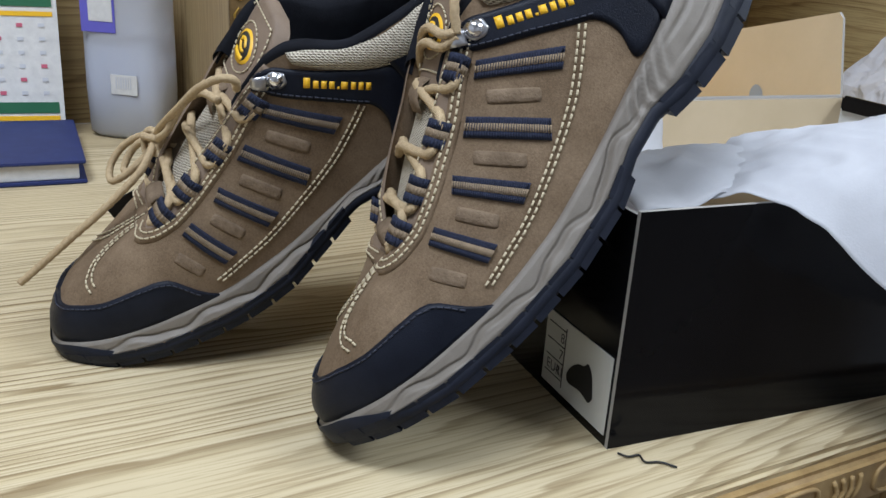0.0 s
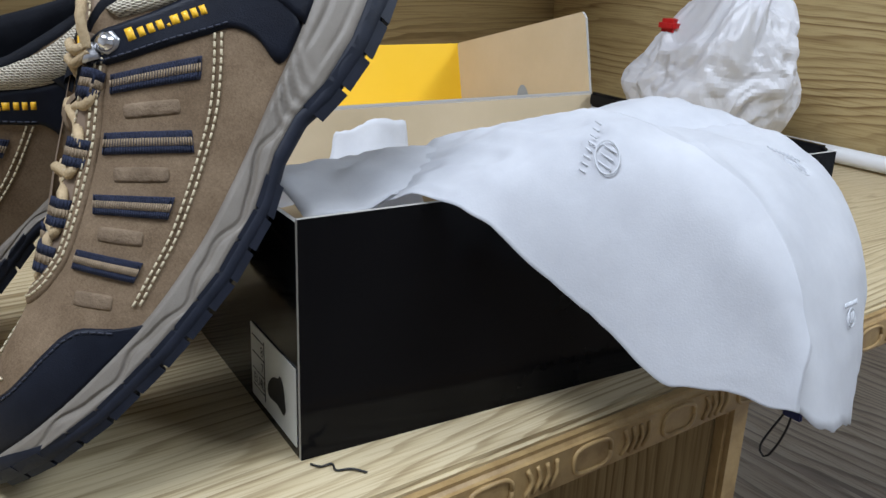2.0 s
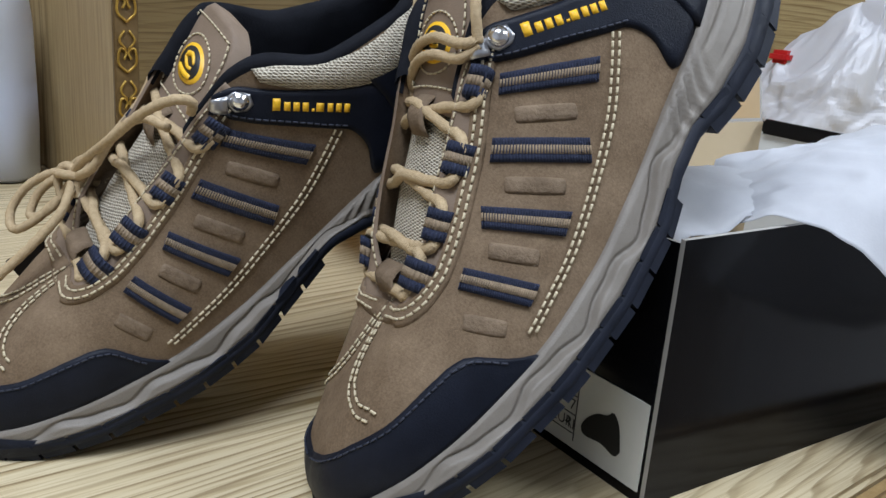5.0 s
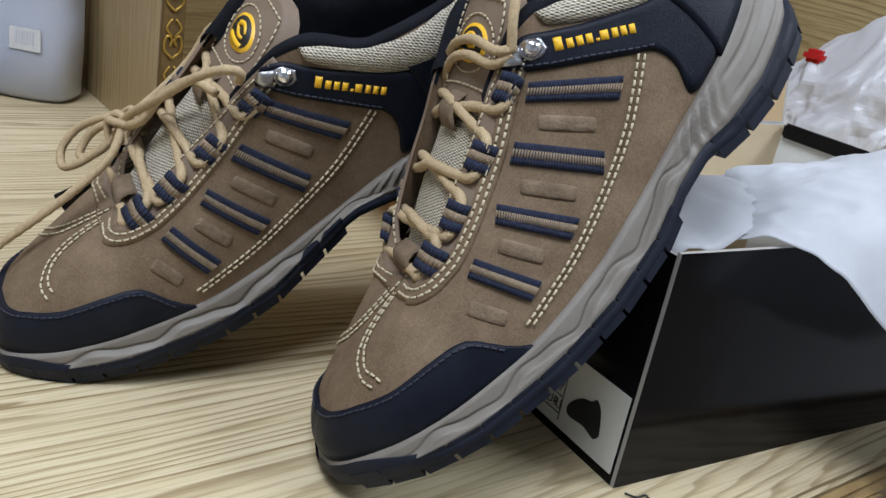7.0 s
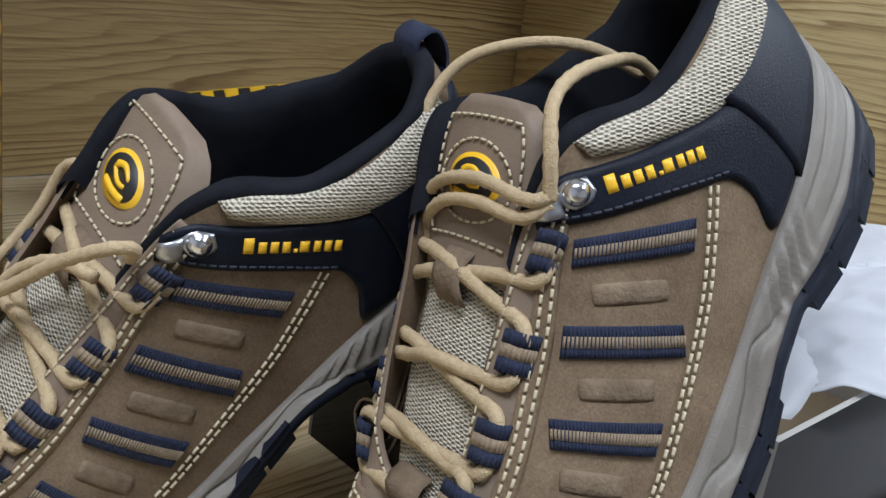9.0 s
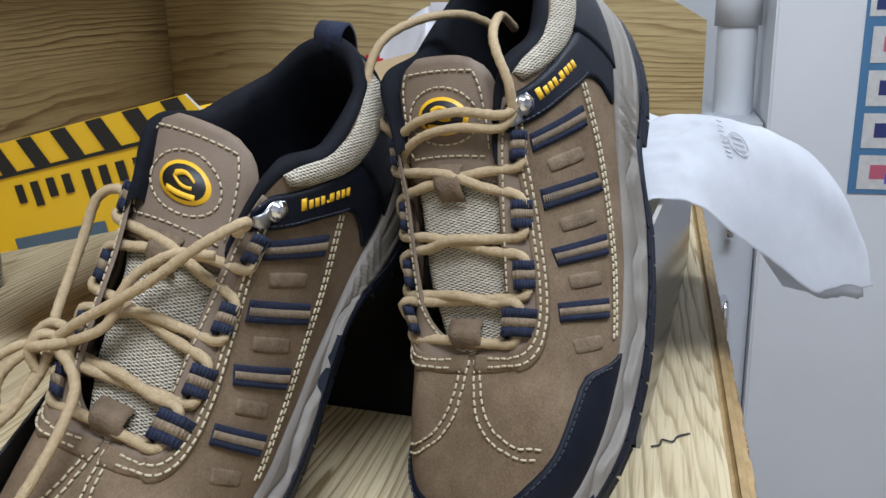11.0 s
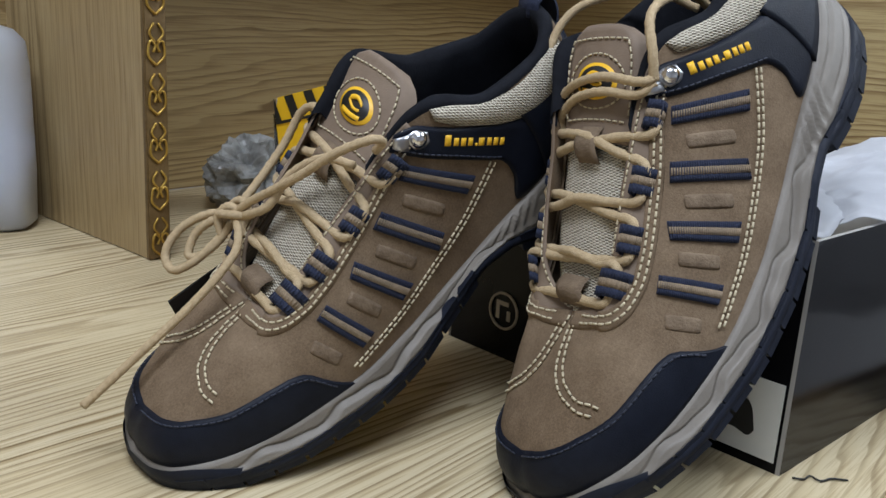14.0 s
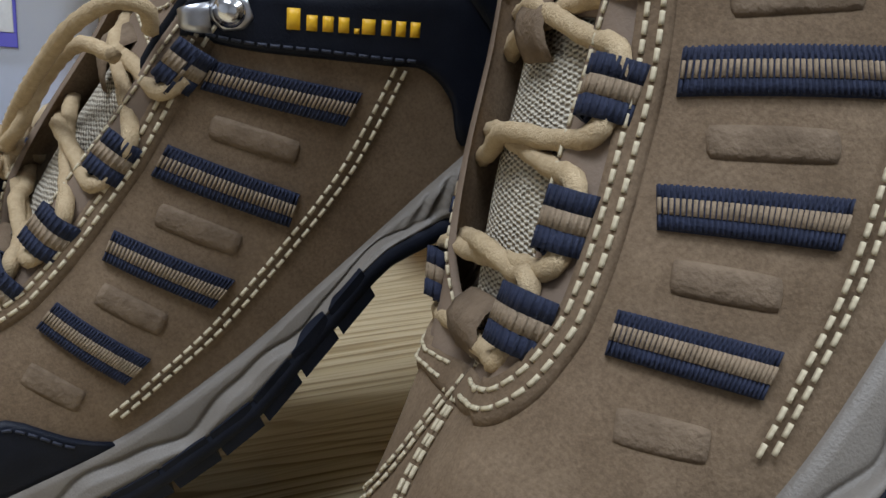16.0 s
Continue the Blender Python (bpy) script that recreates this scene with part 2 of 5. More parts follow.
def cyl_bm(r0, r1, h, at=(0, 0, 0), n=24, bevel=0.0):
    bm = bmesh.new()
    bmesh.ops.create_cone(bm, cap_ends=True, segments=n, radius1=r0, radius2=r1, depth=h)
    if bevel:
        bmesh.ops.bevel(bm, geom=[e for e in bm.edges if len(e.link_faces) == 2 and any(len(f.verts) > 4 for f in e.link_faces)], offset=bevel, segments=2, affect="EDGES")
    bmesh.ops.translate(bm, vec=(at[0], at[1], at[2] + h / 2), verts=bm.verts)
    return bm


def lathe(profile, n=40):
    """A turned body from (radius, height) pairs."""
    verts, faces = [], []
    for r, z in profile:
        for i in range(n):
            a = 2 * math.pi * i / n
            verts.append((r * math.cos(a), r * math.sin(a), z))
    for j in range(len(profile) - 1):
        for i in range(n):
            k = (i + 1) % n
            faces.append((j * n + i, j * n + k, (j + 1) * n + k, (j + 1) * n + i))
    return verts, faces


def curve_points(ctrl, n):
    """A smooth line through control points (Catmull-Rom), by length."""
    c = np.array(ctrl, float)
    c = np.vstack([2 * c[0] - c[1], c, 2 * c[-1] - c[-2]])
    out = []
    m = 24
    for i in range(1, len(c) - 2):
        for k in range(m):
            t = k / m
            out.append(0.5 * (2 * c[i] + (c[i + 1] - c[i - 1]) * t + (2 * c[i - 1] - 5 * c[i] + 4 * c[i + 1] - c[i + 2]) * t * t
                              + (3 * c[i] - c[i - 1] - 3 * c[i + 1] + c[i + 2]) * t ** 3))
    out.append(c[-2])
    out = np.array(out)
    d = np.concatenate([[0], np.cumsum(np.linalg.norm(np.diff(out, axis=0), axis=1))])
    s = np.linspace(0, d[-1], n)
    return np.stack([np.interp(s, d, out[:, i]) for i in range(out.shape[1])], 1)


def tube(points, r, n=8, flat=1.0, ends=True, ridge=0.0):
    """A cord swept along points; ridge gives it a twisted weave."""
    p = np.array(points, float)
    tan = np.gradient(p, axis=0)
    tan /= np.linalg.norm(tan, axis=1)[:, None] + 1e-12
    up = np.array([0.3, 0.2, 0.93])
    verts, faces = [], []
    u = np.cross(tan[0], up)
    u /= np.linalg.norm(u) + 1e-12
    for i in range(len(p)):
        u = u - tan[i] * (u @ tan[i])
        u /= np.linalg.norm(u) + 1e-12
        w = np.cross(tan[i], u)
        for k in range(n):
            a = 2 * math.pi * k / n
            rr = r * (1 + ridge * math.cos(a * 3 + i * 1.3))
            verts.append(p[i] + rr * (math.cos(a) * u + flat * math.sin(a) * w))
    for i in range(len(p) - 1):
        for k in range(n):
            q = (k + 1) % n
            faces.append((i * n + k, i * n + q, (i + 1) * n + q, (i + 1) * n + k))
    if ends:
        faces.append(tuple(range(n))[::-1])
        faces.append(tuple((len(p) - 1) * n + k for k in range(n)))
    return verts, faces


def join(*meshes):
    V, F = [], []
    for v, f in meshes:
        o = len(V)
        V.extend(v)
        F.extend(tuple(i + o for i in q) for q in f)
    return V, F


# ---- the desk and its hutch ----
DESK_Y, BACK_Y, END_X, LEFT_X = 0.256, 1.13, 1.19, -1.2


def structure(ob, label, category):
    return tagged(ob, label, category, kind="structure")


desk = new("desk")
tagged(desk, "pale ash laminate desk top with a carved brown front edge", "desk")
part("desk_top", box_bm(END_X - LEFT_X, BACK_Y - DESK_Y, 0.028, ((END_X + LEFT_X) / 2, (BACK_Y + DESK_Y) / 2, -0.028), 0.003), M_DESK, desk)
part("front_edge", box_bm(END_X - LEFT_X, 0.012, 0.030, ((END_X + LEFT_X) / 2, DESK_Y - 0.0065, -0.031), 0.004, 3), M_EDGE, desk, "carved brown edge moulding")
# carved rings and leaves along the moulding
for i in range(60):
    x = LEFT_X + 0.2 + i * 0.037
    if i % 2 == 0:
        loop = [(x + 0.0145 * math.copysign(abs(math.cos(a)) ** 0.6, math.cos(a)), DESK_Y - 0.013, -0.016 + 0.0085 * math.copysign(abs(math.sin(a)) ** 0.6, math.sin(a))) for a in np.linspace(0, 2 * math.pi, 25)]
        v, f = tube(loop, 0.0015, 5)
    else:
        v, f = join(*[tube(curve_points([(x - 0.013 + 0.006 * k, DESK_Y - 0.013, -0.024), (x - 0.009 + 0.006 * k, DESK_Y - 0.0138, -0.016), (x - 0.012 + 0.007 * k, DESK_Y - 0.013, -0.008)], 8), 0.0014, 5) for k in range(4)])
    mesh_object("carving", v, f, M_EDGE, desk)
side = part("support_panel", box_bm(0.018, 0.70, 0.72, (0.575, DESK_Y + 0.37, -0.748), 0.001), M_SIDE, desk)
part("support_edge", box_bm(0.024, 0.014, 0.72, (0.575, DESK_Y + 0.012, -0.749), 0.004), M_EDGE, desk, "carved brown vertical edge")
part("back_panel", box_bm(1.7, 0.012, 0.70, (-0.3, DESK_Y + 0.30, -0.735), 0.001), M_SIDE, desk)

wall_back = structure(part("wall_back", box_bm(END_X - LEFT_X + 0.02, 0.016, 0.75, ((END_X + LEFT_X) / 2, BACK_Y + 0.008, 0.0)), M_BACK), "oak laminate back board of the hutch", "back board")
# the end board with its cut corner
bm = bmesh.new()
prof = [(0.235, 0.001), (BACK_Y - 0.001, 0.001), (BACK_Y - 0.001, 0.75), (0.66, 0.75), (0.60, 0.43), (0.235, 0.21)]
a = [bm.verts.new((END_X, y, z)) for y, z in prof]
b = [bm.verts.new((END_X + 0.018, y, z)) for y, z in prof]
bm.faces.new(a)
bm.faces.new(b[::-1])
for i in range(len(prof)):
    j = (i + 1) % len(prof)
    bm.faces.new((a[i], b[i], b[j], a[j]))
structure(part("wall_end", bm, M_END), "oak laminate end board with a cut front corner", "end board")
divider = new("divider")
tagged(divider, "upright oak divider board with gilt ornamented front edge", "divider")
part("board", box_bm(0.017, BACK_Y - 0.862, 0.74, (0.2245, (BACK_Y + 0.862) / 2, 0.001)), M_SIDE, divider)
part("trim_strip", box_bm(0.021, 0.006, 0.74, (0.2245, 0.8585, 0.001), 0.001), M_BROWNTRIM, divider, "dark brown edging strip")
for i in range(13):
    z = 0.02 + i * 0.042
    pcs = []
    for s in (-1, 1):
        pcs.append(tube(curve_points([(0.2245, 0.8545, z - 0.016), (0.2245 + s * 0.0075, 0.8545, z - 0.008), (0.2245 + s * 0.006, 0.8540, z + 0.004), (0.2245 + s * 0.001, 0.8545, z + 0.001), (0.2245 + s * 0.003, 0.854, z - 0.005)], 22), 0.0012, 5))
        pcs.append(tube(curve_points([(0.2245 + s * 0.001, 0.8545, z + 0.003), (0.2245 + s * 0.0065, 0.8540, z + 0.011), (0.2245 + s * 0.002, 0.8545, z + 0.019)], 14), 0.0011, 5))
    mesh_object("scroll", *join(*pcs), M_GOLD, divider, "raised gilt scroll ornament")
# shelf above, out of view; its depth is set to shade the back board
part("unseen_upper_shelf", box_bm(END_X - 0.235, 0.35, 0.018, ((END_X + 0.235) / 2, BACK_Y - 0.176, 0.50)), M_BACK, divider)

# ---- the room ----
structure(part("floor", box_bm(5.0, 5.0, 0.02, (0.4, -0.4, -0.77)), M_FLOOR), "worn brown plank floor", "floor")
structure(part("ceiling", box_bm(5.0, 5.0, 0.02, (0.4, -0.4, 2.0)), M_WALL), "white ceiling", "ceiling")
structure(part("wall_far", box_bm(0.02, 5.0, 2.77, (2.6, -0.4, -0.765)), M_WALL), "white painted wall", "wall")
structure(part("wall_behind", box_bm(5.0, 0.02, 2.77, (0.4, -2.7, -0.765)), M_WALL), "white painted wall", "wall")
structure(part("wall_left", box_bm(0.02, 5.0, 2.77, (-2.0, -0.4, -0.765)), M_WALL), "white painted wall", "wall")
structure(part("wall_rear", box_bm(5.0, 0.02, 2.77, (0.4, 1.9, -0.765)), M_WALL), "white painted wall", "wall")

cabinet = new("cabinet")
tagged(cabinet, "white painted steel cabinet with chrome handles", "cabinet")
part("body", box_bm(0.5, 0.75, 1.75, (1.62, -0.258, -0.75), 0.004), M_WHITE, cabinet)
part("side_unit", box_bm(0.3, 0.10, 0.78, (1.56, 0.169, -0.75), 0.003), M_GREYP, cabinet, "grey painted side unit")
for z in (-0.11, -0.30):
    v, f = tube(curve_points([(1.412, 0.165, z), (1.375, 0.165, z), (1.365, 0.165, z - 0.03), (1.375, 0.165, z - 0.06), (1.412, 0.165, z - 0.06)], 24), 0.007, 10)
    mesh_object("handle", v, f, M_METAL, cabinet, "chrome bar handle")
pipe = new("pipe")
tagged(pipe, "white plastic pipe with a coupling standing against the wall", "pipe")
mesh_object("tube", *lathe([(0.0, -0.75), (0.036, -0.75), (0.036, 1.2), (0.0, 1.2)], 28), M_WHITE, pipe)
mesh_object("coupling", *lathe([(0.037, 0.19), (0.042, 0.19), (0.042, 0.31), (0.037, 0.31)], 28), M_WHITE, pipe)
pipe.location = (1.53, 0.163, 0)

# ---- the shoe box ----
BC, BL, BW, BH = Vector((0.257, 0.304, 0.0)), 0.391, 0.256, 0.128
BOX = Matrix.Translation(BC) @ Matrix.Rotation(radians(-5.5), 4, "Z")
shoe_box = new("shoe_box")
tagged(shoe_box, "open glossy black and yellow shoe box with hinged lid", "shoe box")
shoe_box.matrix_world = BOX
TH = 0.0025


def panel(name, origin, du, dv, thick, outer, inner, label="", parent=shoe_box, cut=0.0):
    """A sheet of card: outer print on one face, inner print on the other, raw edges."""
    o, du, dv = Vector(origin), Vector(du), Vector(dv)
    nrm = du.cross(dv).normalized() * thick
    me = bpy.data.meshes.new(name)
    q = [o, o + du, o + du + dv, o + dv]
    if cut:
        e = dv.normalized() * cut
        g = du.normalized() * cut
        q = [o, o + du, o + du + dv - e, o + du + dv - g * 0.7, o + dv + g * 0.7, o + dv - e]
    n = len(q)
    vs = q + [p + nrm for p in q]
    fs = [tuple(range(n))[::-1], tuple(range(n, 2 * n))] + [(i, (i + 1) % n, n + (i + 1) % n, n + i) for i in range(n)]
    me.from_pydata([tuple(v) for v in vs], [], fs)
    for m in (inner, outer, M_WHITEEDGE):
        me.materials.append(m)
    me.polygons[0].material_index = 0
    me.polygons[1].material_index = 1
    for i in range(n):
        me.polygons[2 + i].material_index = 2
    ob = new(name, me)
    ob.parent = parent
    if label:
        tagged(ob, label)
    return ob


panel("front_side", (0, TH, 0), (BL, 0, 0), (0, 0, BH), TH, M_BOXBLACK, M_KRAFT, "glossy black long side")
panel("near_end", (TH, BW, 0), (0, -BW + TH, 0), (0, 0, BH - 0.002), TH, M_BOXBLACK, M_KRAFT, "black end with a size label")
panel("far_end", (BL - TH, TH, 0), (0, BW - TH, 0), (0, 0, BH), TH, M_BOXBLACK, M_STICKER)
part("rolled_rim", box_bm(0.007, BW - 0.010, 0.013, (BL - 0.0045, BW / 2, BH - 0.010), 0.002), M_BOXBLACK, shoe_box, "black rolled card rim")
panel("rear_side", (BL, BW - TH, 0), (-BL, 0, 0), (0, 0, BH), TH, M_BOXYEL, M_KRAFT)
panel("bottom", (TH, TH, 0.001), (0, BW - 2 * TH, 0), (BL - 2 * TH, 0, 0), TH * 0.8, M_BOXBLACK, M_KRAFT)
# label with a shoe outline on the end
part("label", box_bm(0.0006, 0.066, 0.044, (-0.0006, 0.037, 0.006)), M_STICKER, shoe_box, "white size label with a shoe silhouette")
shoe_prof = curve_points([(0.010, 0.016), (0.013, 0.028), (0.018, 0.033), (0.022, 0.030), (0.029, 0.028), (0.036, 0.023), (0.040, 0.017), (0.037, 0.013), (0.024, 0.014), (0.014, 0.012), (0.010, 0.016)], 40)
bm = bmesh.new()
bm.faces.new([bm.verts.new((-0.0012, 0.008 + y * 0.9, 0.004 + z)) for y, z in shoe_prof[:-1]])
part("silhouette", bm, M_INK, shoe_box)


def lettering(text, size, m, material, parent, name="printed_number"):
    """Printed characters as a thin mesh at the pose m under a parent."""
    c = bpy.data.curves.new(name, "FONT")
    c.body, c.size = text, size
    tmp = bpy.data.objects.new(name, c)
    scene.collection.objects.link(tmp)
    me = bpy.data.meshes.new_from_object(tmp.evaluated_get(bpy.context.evaluated_depsgraph_get()))
    bpy.data.objects.remove(tmp)
    me.materials.append(material)
    ob = new(name, me)
    ob.parent = parent
    ob.matrix_local = m
    return ob


bpy.context.view_layer.update()
for text, y, z in (("8", 0.0535, 0.036), ("7", 0.0535, 0.026), ("41", 0.0555, 0.016), ("EUR", 0.0655, 0.016)):
    lettering(text, 0.0085, pose(-0.0013, y, z, 90, 0, -90), M_INK, shoe_box)
for z in (0.0135, 0.0235, 0.0335, 0.0435):
    part("table_rule", box_bm(0.0004, 0.018, 0.0005, (-0.0010, 0.058, z)), M_INK, shoe_box)
part("table_rule", box_bm(0.0004, 0.0005, 0.036, (-0.0010, 0.0485, 0.010)), M_INK, shoe_box)
# ring emblem on the end
ring = [(-0.001, 0.203 + 0.0125 * math.cos(a), 0.034 + 0.0125 * math.sin(a)) for a in np.linspace(0, 2 * math.pi, 37)]
M_TANPRINT = mat("tan_print", (0.42, 0.36, 0.28), 0.5)
mesh_object("ring_emblem", *tube(ring, 0.0010, 6), M_TANPRINT, shoe_box, "tan printed ring emblem")
part("emblem_stroke", box_bm(0.0006, 0.003, 0.013, (-0.0006, 0.2085, 0.0275)), M_TANPRINT, shoe_box)
part("emblem_stroke", box_bm(0.0006, 0.008, 0.003, (-0.0006, 0.2030, 0.0375)), M_TANPRINT, shoe_box)
part("emblem_stroke", box_bm(0.0006, 0.003, 0.007, (-0.0006, 0.1985, 0.0275)), M_TANPRINT, shoe_box)

# the lid, folded back over the rear edge and sloping down behind
TIP = radians(-13)
LV = Vector((0.03, math.cos(TIP), math.sin(TIP))).normalized()
LN = Vector((1, 0, 0)).cross(LV).normalized()
LO = Vector((0.0, BW + 0.001, BH))
LW, LH = 0.236, 0.074
lid = panel("lid", LO, Vector((BL, 0, 0)), LV * LW, TH, M_KRAFT, M_BOXYEL, "yellow lid lying open, kraft inside")
near = panel("lid_end", LO + LV * LW, -LV * LW, LN * LH, TH, M_BOXYEL, M_KRAFT, "yellow lid end with black diagonal stripes", shoe_box, 0.012)
panel("lid_end", LO + Vector((BL - TH, 0, 0)), LV * LW, LN * LH, TH, M_BOXYEL, M_KRAFT, "kraft inner face of the lid end", shoe_box, 0.006)
bm = bmesh.new()
bm.faces.new([bm.verts.new(LO + Vector((BL - TH - 0.0008, 0, 0)) + LV * (0.108 + 0.010 * math.cos(a)) + LN * (0.004 + 0.013 * math.sin(a))) for a in np.linspace(0, math.pi, 17)])
part("thumb_notch", bm, mat("grey_board_behind", (0.30, 0.33, 0.36), 0.6), shoe_box, "grey half-round thumb notch")
panel("lid_front", LO + LV * (LW - TH) + Vector((BL, 0, 0)), Vector((-BL, 0, 0)), LN * LH, TH, M_BOXYEL, M_BOXYEL, "yellow folded lid front")


def on_lid(v, h):
    return LO + LV * v + LN * h + Vector((-0.0034, 0, 0))


bm = bmesh.new()
for i in range(8):
    v0 = 0.004 + i * 0.0315
    q = [(v0, LH - 0.021), (v0 + 0.014, LH - 0.021), (v0 + 0.0235, LH - 0.0005), (v0 + 0.0095, LH - 0.0005)]
    q = [(min(v, LW - 0.001), h) for v, h in q]
    bm.faces.new([bm.verts.new(on_lid(v, h)) for v, h in q])
bm.faces.new([bm.verts.new(on_lid(v, h)) for v, h in ((0.002, LH - 0.0235), (LW - 0.001, LH - 0.0235), (LW - 0.001, LH - 0.021), (0.002, LH - 0.021))])
part("stripes", bm, M_INK, near, "black diagonal hazard stripes")
heights = [0.020, 0.013, 0.013, 0.020, 0.004, 0.013, 0.013, 0.017, 0.013]
v = LW - 0.075
for h in heights[::-1]:
    w = 0.003 if h < 0.005 else 0.0125
    top = LH - 0.030
    bm = bmesh.new()
    bm.faces.new([bm.verts.new(on_lid(vv, hh)) for vv, hh in ((v, top - h), (v + w * 0.62, top - h), (v + w * 0.62, top), (v, top))])
    part("printed_bar", bm, M_INK, near, "black printed bar")
    v -= w * 1.18
bm = bmesh.new()
bm.faces.new([bm.verts.new(on_lid(vv, hh)) for vv, hh in ((0.10, 0.0), (0.185, 0.0), (0.185, 0.008), (0.10, 0.008))])
part("seal", bm, mat("blue_foil", (0.10, 0.16, 0.22), 0.3, 0.3), near, "blue and white printed seal")


# ---- the shoes ----
# half outlines from toe (0) to heel (1): foot of the upper, and rim of throat and collar
KT = [0, 0.05, 0.1, 0.2, 0.3, 0.4, 0.5, 0.6, 0.7, 0.8, 0.9, 0.96, 1.0]
OX = [-0.0085, -0.0052, 0.0025, 0.0285, 0.062, 0.096, 0.130, 0.165, 0.200, 0.241, 0.279, 0.2930, 0.2965]
OW_OUT = [0.0, 0.017, 0.0285, 0.0425, 0.0485, 0.0500, 0.0485, 0.0460, 0.0430, 0.0405, 0.0310, 0.0150, 0.0]
OW_IN = [0.0, 0.020, 0.0320, 0.0425, 0.0455, 0.0450, 0.0410, 0.0375, 0.0365, 0.0375, 0.0300, 0.0150, 0.0]
FZ = [0.0310, 0.0310, 0.0295, 0.0235, 0.0190, 0.0168, 0.0190, 0.0258, 0.0345, 0.0460, 0.0620, 0.0730, 0.0770]
RX = [0.080, 0.0805, 0.081, 0.085, 0.094, 0.112, 0.135, 0.160, 0.188, 0.226, 0.268, 0.288, 0.294]
RY = [0.0, 0.006, 0.0115, 0.0172, 0.0198, 0.0208, 0.0218, 0.0250, 0.0322, 0.0360, 0.0290, 0.0150, 0.0]
RZ = [0.0630, 0.0632, 0.0638, 0.0670, 0.0740, 0.0850, 0.0970, 0.1095, 0.1170, 0.1030, 0.1040, 0.1120, 0.1150]


def smooth_table(ys):
    """Piecewise cubic through the table, no overshoot."""
    x, y = np.array(KT), np.array(ys, float)
    h, d = np.diff(x), np.diff(y) / np.diff(x)
    m = np.zeros(len(y))
    m[0], m[-1] = d[0], d[-1]
    for i in range(1, len(y) - 1):
        m[i] = 0 if d[i - 1] * d[i] <= 0 else 2 * d[i - 1] * d[i] / (d[i - 1] + d[i])

    def at(t):
        t = np.clip(t, 0, 1)
        i = np.clip(np.searchsorted(x, t) - 1, 0, len(h) - 1)
        s = (t - x[i]) / h[i]
        return ((1 + 2 * s) * (1 - s) ** 2 * y[i] + s * (1 - s) ** 2 * h[i] * m[i] + s * s * (3 - 2 * s) * y[i + 1] + s * s * (s - 1) * h[i] * m[i + 1])
    return at


F_OX, F_OUT, F_IN, F_FZ, F_RX, F_RY, F_RZ = (smooth_table(q) for q in (OX, OW_OUT, OW_IN, FZ, RX, RY, RZ))


